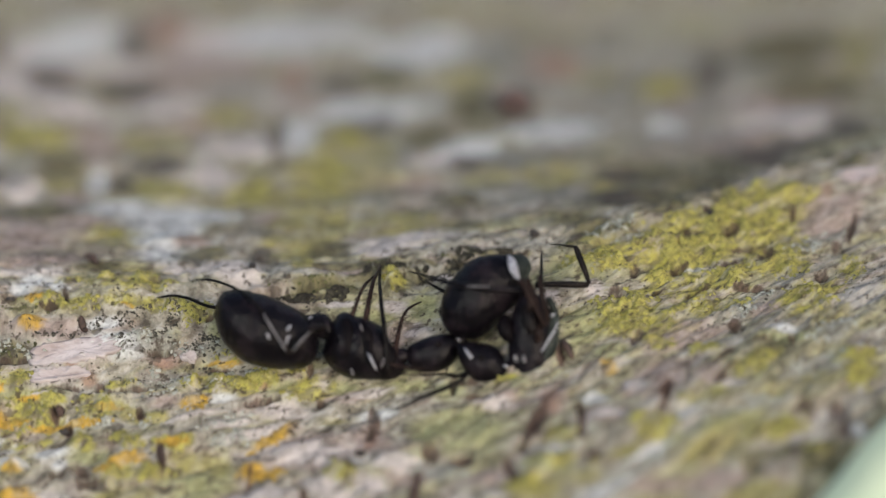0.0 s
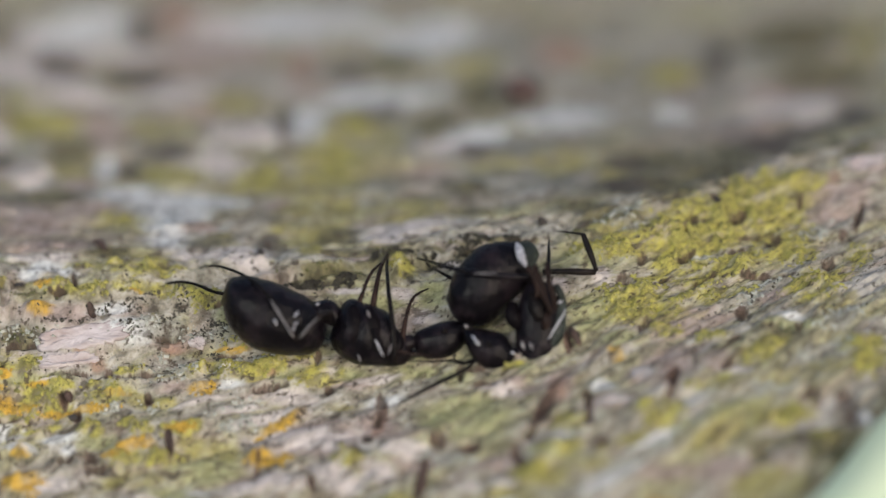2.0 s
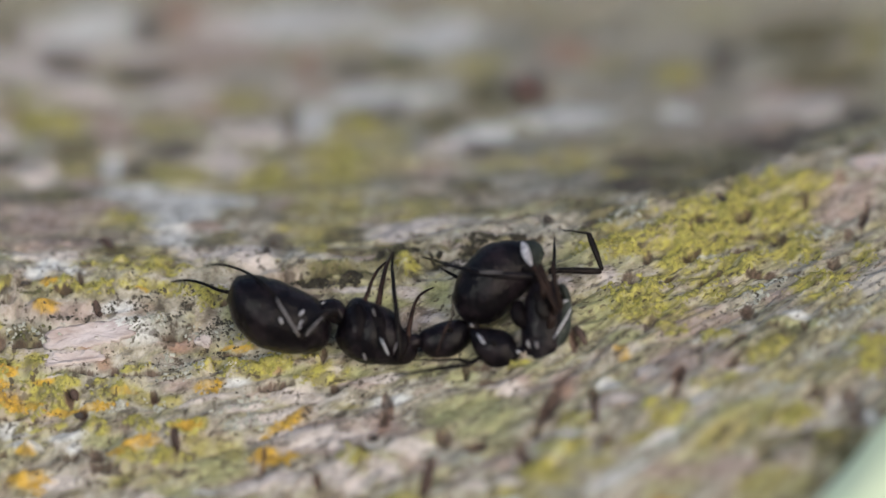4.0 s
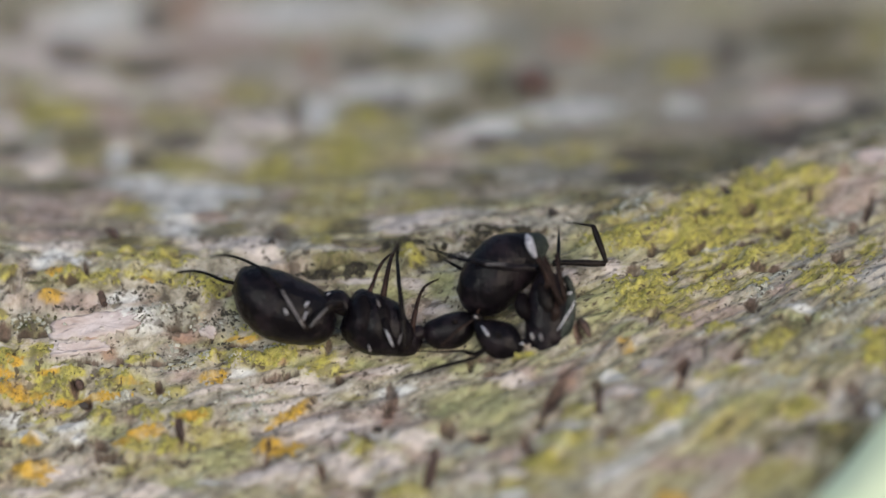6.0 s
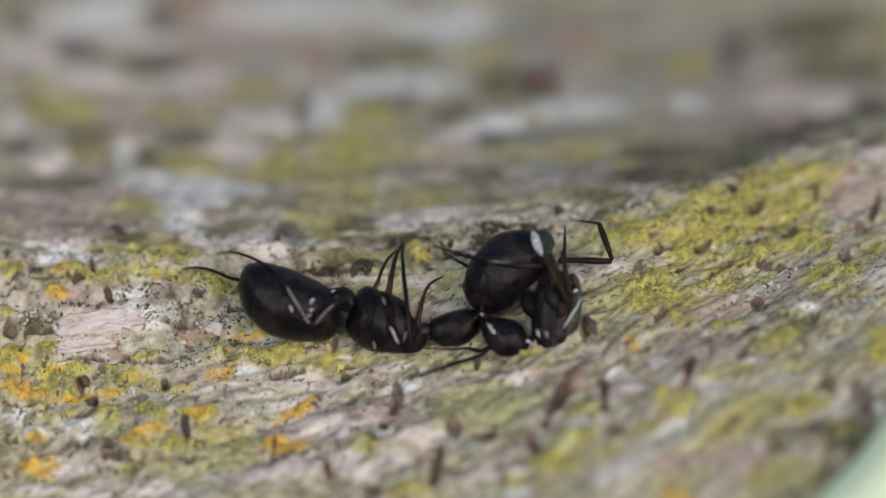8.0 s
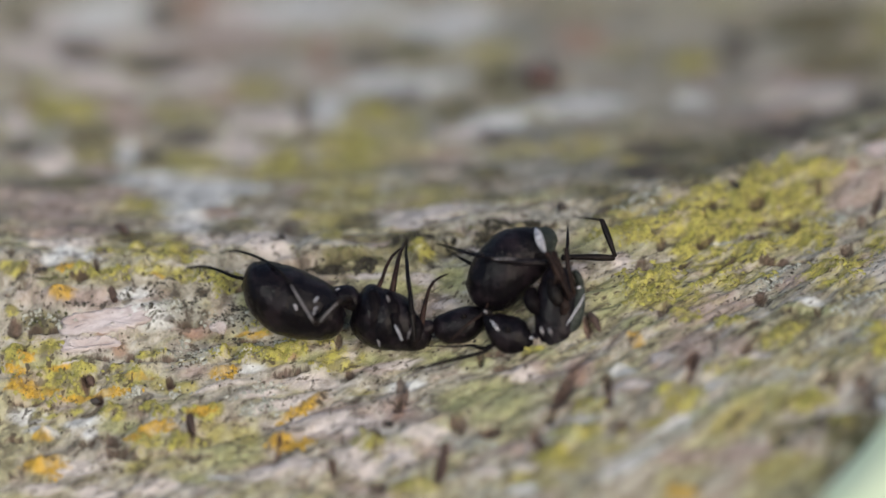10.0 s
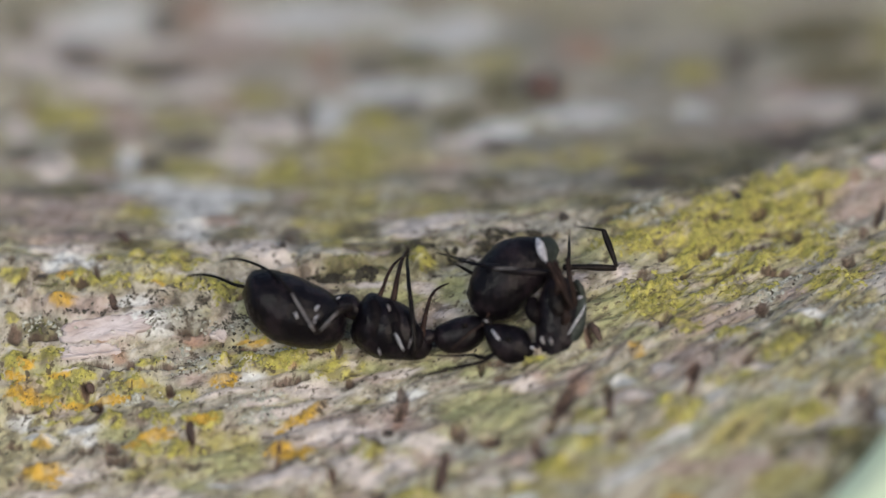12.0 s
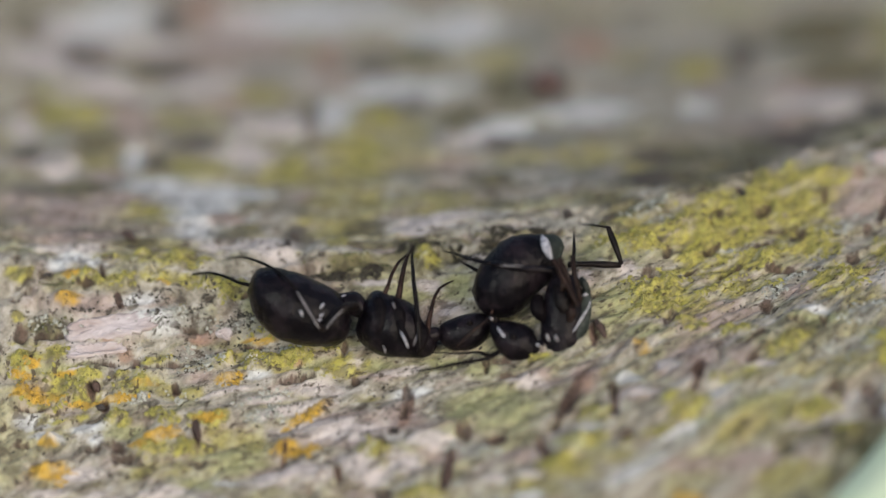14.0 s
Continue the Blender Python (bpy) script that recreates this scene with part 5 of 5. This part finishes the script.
def curled_ant():
    ant = ant_base(2.89, -3.01, -0.28, "glossy black ant curled up with its gaster tucked in, biting back")
    limb("gaster", [(-2.26, 0.63, -0.20, 0.158), (-2.20, 0.67, -0.20, 0.416), (-2.10, 0.71, -0.20, 0.653), (-1.94, 0.76, -0.20, 0.881), (-1.70, 0.85, -0.20, 1.109), (-1.39, 0.98, -0.20, 1.297), (-1.03, 1.10, -0.20, 1.406), (-0.63, 1.23, -0.20, 1.376), (-0.28, 1.44, -0.20, 1.188), (0.04, 1.61, -0.20, 1.020), (0.28, 1.70, -0.20, 0.911), (0.48, 1.76, -0.20, 0.772)], SHELL, ant, 0.72, 34, 6, (1, 0, 0), steps=(0.42, 0.62, 0.8))
    limb("membrane_glint", [(0.14, 2.57, 0.42, 0.039), (0.22, 2.37, 0.62, 0.138), (0.29, 2.11, 0.76, 0.147), (0.39, 1.86, 0.82, 0.098), (0.47, 1.74, 0.82, 0.039)], MEMBRANE_GLINT, ant, 0.4, 12, 3, label="pale torn membrane between two plates")
    limb("gaster_tip", [(0.20, 1.77, -0.20, 0.822), (0.40, 1.86, -0.20, 0.752), (0.57, 1.98, -0.20, 0.634), (0.73, 2.08, -0.20, 0.465), (0.85, 2.14, -0.20, 0.287), (0.91, 2.15, -0.20, 0.119)], PLATE, ant, 0.8, 26, 5, (1, 0, 0), label="grey-green tip of the gaster")
    limb("petiole", [(0.40, 1.22, -0.20, 0.257), (0.69, 1.15, 0.00, 0.296), (0.94, 0.99, 0.10, 0.237)], LEG, ant, 0.9, 14)
    limb("mesosoma", [(0.76, -1.61, 0.30, 0.414), (0.77, -1.55, 0.30, 0.562), (0.79, -1.38, 0.30, 0.660), (0.83, -1.06, 0.30, 0.739), (0.86, -0.71, 0.30, 0.769), (0.88, -0.31, 0.30, 0.789), (0.90, 0.08, 0.30, 0.759), (0.91, 0.48, 0.30, 0.690), (0.89, 0.79, 0.30, 0.582), (0.88, 1.03, 0.30, 0.453), (0.88, 1.19, 0.30, 0.296)], SHELL, ant, 0.75, 28, 5, steps=(0.35, 0.65))
    # the leaf's green reflection is painted into this plate's colour
    limb("pronotum", [(0.62, -1.39, 0.35, 0.138), (0.93, -1.29, 0.40, 0.236), (1.23, -1.02, 0.42, 0.315), (1.44, -0.62, 0.45, 0.335), (1.58, -0.19, 0.45, 0.276), (1.66, 0.20, 0.42, 0.217), (1.68, 0.56, 0.35, 0.158), (1.64, 0.83, 0.30, 0.079)], PLATE, ant, 0.9, 20, 5, label="shoulder plate painted with a grey-green reflection")
    # a reflection along the shoulder, painted as a thin pale line
    limb("shoulder_glint", [(1.82, 0.27, 0.72, 0.016), (1.72, 0.01, 0.80, 0.031), (1.54, -0.26, 0.86, 0.039), (1.37, -0.54, 0.88, 0.029), (1.19, -0.81, 0.84, 0.014)], MEMBRANE_GLINT, ant, 0.8, 10, 4, label="reflection painted as a pale line on the shoulder plate")
    limb("collar", [(1.48, 1.07, 0.50, 0.098), (1.60, 0.89, 0.55, 0.138), (1.70, 0.64, 0.50, 0.118), (1.76, 0.44, 0.45, 0.059)], PLATE, ant, 0.9, 12)
    limb("collar_edge", [(1.53, 0.46, 0.72, 0.016), (1.63, 0.50, 0.76, 0.047), (1.73, 0.52, 0.72, 0.016)], MEMBRANE_GLINT, ant, 0.8, 8, 3, label="pale speck on the collar")
    limb("head", [(-1.57, -0.43, 0.35, 0.118), (-1.47, -0.59, 0.40, 0.276), (-1.27, -0.78, 0.40, 0.473), (-1.02, -0.98, 0.40, 0.611), (-0.76, -1.14, 0.40, 0.680), (-0.51, -1.25, 0.40, 0.650), (-0.27, -1.33, 0.40, 0.552), (-0.05, -1.35, 0.40, 0.374), (0.08, -1.33, 0.40, 0.177)], SHELL, ant, 0.85, 28, 5)
    limb("neck", [(-0.17, -1.29, 0.40, 0.217), (0.01, -1.29, 0.40, 0.197), (0.20, -1.29, 0.40, 0.236)], SHELL, ant, 0.9, 14, 3)
    # highlights of neck and cheek, painted as pale slips
    limb("neck_glint", [(-0.08, -1.23, 0.72, 0.029), (-0.02, -1.25, 0.74, 0.063), (0.04, -1.25, 0.72, 0.029)], MEMBRANE_GLINT, ant, 0.8, 8, 3, label="glint painted pale on the neck")
    limb("cheek_glint", [(-1.44, -0.62, 0.78, 0.020), (-1.34, -0.75, 0.90, 0.051), (-1.24, -0.89, 0.98, 0.051), (-1.17, -0.98, 1.00, 0.020)], MEMBRANE_GLINT, ant, 0.6, 8, 3, label="glint painted pale on the cheek")
    limb("eye", [(-0.95, -0.89, 1.00, 0.059), (-0.87, -0.94, 1.03, 0.098), (-0.79, -1.00, 1.00, 0.059)], LEG, ant, 0.8, 10)
    limb("mandible", [(-1.43, -0.43, 0.50, 0.118), (-1.61, -0.31, 0.50, 0.118), (-1.73, -0.41, 0.40, 0.059)], LEG, ant, 0.8, 10)
    limb("mandible", [(-1.43, -0.68, 0.40, 0.118), (-1.59, -0.59, 0.40, 0.098), (-1.69, -0.43, 0.30, 0.059)], LEG, ant, 0.8, 10)
    limb("mandible_edge", [(-1.69, -0.30, 0.66, 0.020), (-1.63, -0.32, 0.70, 0.047), (-1.57, -0.38, 0.66, 0.020)], GREY_GLINT, ant, 0.8, 8, 3, label="grey tip of a jaw")
    limb("coxa", [(0.01, 0.46, 0.40, 0.177), (-0.04, 0.15, 0.55, 0.256), (0.06, -0.15, 0.60, 0.256), (0.26, -0.39, 0.50, 0.138)], DULL, ant, 0.8, 14)
    limb("coxa", [(0.66, 0.80, 0.80, 0.157), (0.79, 0.31, 1.00, 0.255), (0.95, -0.08, 1.00, 0.176)], LEG, ant, 0.8, 14)
    limb("coxa", [(1.05, 0.21, 0.90, 0.098), (1.15, -0.14, 1.00, 0.176), (1.07, -0.42, 0.95, 0.098)], RED_LEG, ant, 0.8, 14)
    # two soft highlights on the hips, painted grey
    limb("coxa_glint", [(0.29, -0.85, 0.95, 0.020), (0.32, -0.98, 0.98, 0.059), (0.38, -1.12, 0.95, 0.020)], GREY_GLINT, ant, 0.8, 8, 3, label="soft glint painted grey on a hip")
    limb("coxa_glint", [(0.58, -0.89, 1.00, 0.024), (0.62, -1.00, 1.02, 0.071), (0.66, -1.14, 1.00, 0.024)], GREY_GLINT, ant, 0.8, 8, 3, label="soft glint painted grey on a hip")
    # the outstretched hind leg with its sharp knee
    leg_of(ant, [(1.09, 1.54, -0.30, 0.119), (1.69, 1.56, -0.40, 0.099), (2.29, 1.54, -0.50, 0.129), (2.93, 1.52, -0.60, 0.099)], [(2.97, 1.56, -0.60, 0.070), (2.83, 1.98, -0.60, 0.099), (2.66, 2.45, -0.70, 0.119), (2.52, 2.85, -0.80, 0.090)], [(2.54, 2.85, -0.80, 0.056), (2.27, 2.90, -1.50, 0.040), (1.95, 2.96, -2.30, 0.028), (1.69, 2.97, -2.90, 0.018)])
    # the leg laid across its own gaster
    leg_of(ant, [(0.56, 1.35, 0.85, 0.118), (-0.13, 1.39, 1.02, 0.118), (-0.85, 1.45, 1.02, 0.108), (-1.63, 1.60, 0.75, 0.098)], [(-1.63, 1.60, 0.75, 0.090), (-1.99, 1.66, 0.60, 0.079), (-2.48, 1.78, 0.30, 0.067)], [(-2.48, 1.78, 0.30, 0.059), (-2.85, 1.92, -1.20, 0.048), (-3.38, 2.06, -3.00, 0.030)], SHELL)
    # sheen on top of this femur, painted as a grey strip
    limb("femur_glint", [(-0.54, 1.51, 1.22, 0.012), (-0.82, 1.51, 1.24, 0.025), (-1.13, 1.51, 1.19, 0.025), (-1.36, 1.51, 1.10, 0.012)], GREY_GLINT, ant, ring=8, per=3, label="sheen painted grey along the femur")
    leg_of(ant, [(-1.58, 0.78, -0.80, 0.119), (-1.82, 1.06, -0.85, 0.100), (-2.01, 1.28, -0.90, 0.080)], [(-2.01, 1.28, -0.90, 0.072), (-2.23, 1.40, -1.00, 0.060), (-2.45, 1.52, -1.10, 0.052)], [(-2.45, 1.52, -1.10, 0.048), (-2.61, 1.61, -1.80, 0.040), (-2.77, 1.69, -2.60, 0.026)])
    # red-brown legs folded over the mesosoma
    leg_of(ant, [(1.34, 0.11, 1.05, 0.098), (1.06, 0.70, 1.15, 0.108), (0.75, 1.29, 1.15, 0.108), (0.52, 1.74, 1.05, 0.078)], [(0.52, 1.74, 1.05, 0.078), (0.79, 1.23, 1.22, 0.078), (1.02, 0.74, 1.25, 0.066)], [(1.02, 0.74, 1.25, 0.059), (1.18, 0.41, 1.25, 0.051), (1.34, 0.10, 1.20, 0.039)], RED_LEG)
    leg_of(ant, [(1.46, 0.31, 0.95, 0.088), (1.36, 0.80, 1.00, 0.090), (1.24, 1.35, 1.00, 0.086), (1.15, 1.86, 0.90, 0.067)], [(1.15, 1.86, 0.90, 0.063), (1.22, 1.29, 1.10, 0.063), (1.34, 0.74, 1.10, 0.059)], [(1.34, 0.74, 1.10, 0.051), (1.40, 0.49, 1.10, 0.047), (1.48, 0.21, 1.00, 0.035)], RED_LEG)
    leg_of(ant, [(0.85, 0.64, 1.00, 0.098), (0.87, 1.09, 1.05, 0.108), (0.81, 1.49, 1.00, 0.098), (0.76, 1.76, 0.90, 0.078)], [(0.76, 1.76, 0.90, 0.071), (0.95, 1.35, 1.10, 0.067), (1.10, 0.90, 1.12, 0.059)], [(1.10, 0.90, 1.12, 0.051), (1.20, 0.57, 1.10, 0.043), (1.28, 0.29, 1.05, 0.031)], RED_LEG)
    leg_of(ant, [(1.29, 0.89, 0.30, 0.099), (1.27, 1.34, 0.15, 0.089), (1.26, 1.78, 0.00, 0.075)], [(1.26, 1.78, 0.00, 0.067), (1.29, 2.13, -0.30, 0.059), (1.30, 2.41, -0.60, 0.048)], [(1.30, 2.41, -0.60, 0.044), (1.34, 2.58, -1.70, 0.036), (1.40, 2.74, -2.70, 0.024)])
    # the feeler that taps the bark, and its fellow
    feeler = limb("antenna", [(-1.28, -1.43, 0.50, 0.059), (-1.43, -1.56, 0.60, 0.063), (-1.67, -1.72, 0.70, 0.063), (-2.10, -1.85, 0.78, 0.072), (-2.67, -1.98, 1.0, 0.070), (-3.24, -2.13, 1.27, 0.064), (-3.71, -2.26, 1.58, 0.056), (-4.22, -2.34, 1.92, 0.038)], LEG, ant, ring=8, per=4, origin=(-1.28, -1.43, 0.50))
    limb("antenna", [(-1.27, -1.40, 0.30, 0.063), (-1.47, -1.53, 0.30, 0.063), (-1.67, -1.61, 0.30, 0.059), (-1.90, -1.57, 0.30, 0.067), (-2.10, -1.51, 0.30, 0.047), (-2.77, -1.55, 0.30, 0.028), (-3.36, -1.53, 0.30, 0.024), (-3.72, -1.53, 0.30, 0.020)], LEG, ant, ring=8, per=4)
    return ant, feeler


stretched, sweeping_feeler = stretched_ant()
curled, tapping_feeler = curled_ant()


def motions():
    """The ants strain a little along the bark (mm), and two feelers move (degrees about their roots); one lifts as it swings out."""
    taps = [(0, 8.0), (0.5, 0.4), (1, -1.8), (1.5, -1.7), (1.8, 3.1), (2, 10.7), (2.3, 16.6), (2.5, 22.5), (2.7, 1.7), (2.9, -8.6), (3, -10.9), (3.2, -11.9), (4, -6.9), (5.3, 0.8), (5.7, -0.9), (6, 0.6), (6.5, 0.0), (7, 1.7), (7.2, 1.1), (7.5, 6.1), (7.8, 3.4), (8, 2.8), (8.2, 1.5), (9.2, 0.1), (10.3, -1.3), (11, -1.9), (12, -2.0), (12.5, -1.3), (12.7, 3.6), (12.8, 7.8), (13, 8.9), (13.2, 8.6), (13.5, 8.9), (13.6, 5.5), (13.7, -3.3), (13.8, -10.6), (14, -4.6)]
    sweeps = [(0, 130.0), (2.5, 130.0), (2.7, 105.0), (2.9, 62.0), (3, 45.0), (3.2, 52.0), (4.2, 20.0), (5.3, 2.0), (6.5, 0.0), (7.5, 4.0), (8, 2.0), (8.2, -4.0), (9.3, 2.0), (10.3, 0.0), (11, 2.0), (12.3, 0.0), (12.8, 6.0), (13.2, 0.0), (13.3, -14.0), (13.4, -28.0), (13.5, -37.0), (13.6, -34.0), (13.7, -16.0), (13.8, -2.0), (14, 2.0)]
    settle = [(0, 0.045, 0.035), (1, 0.035, 0.035), (2, 0.02, 0.025), (3, 0.0, 0.02), (5.5, 0.005, 0.005), (6.5, 0.0, 0.0), (8, -0.03, -0.005), (10.5, -0.02, -0.012), (12, -0.018, -0.01), (13.5, -0.01, -0.004), (14, -0.022, 0.0)]
    for ant, column in ((stretched, 1), (curled, 2)):
        rest = ant.matrix_basis.copy()
        walk(ant, [(row[0], rest @ pose(row[column] * MM, 0, 0)) for row in settle])
    for feeler, turns, lift in ((tapping_feeler, taps, 0.8), (sweeping_feeler, sweeps, 0.0)):
        root = feeler.location.copy()
        walk(feeler, [(t, Matrix.Translation(root) @ pose(0, 0, 0, 0, 0, turn) @ pose(0, 0, 0, 0, lift * max(0.0, turn - 10.0), 0)) for t, turn in turns])


motions()
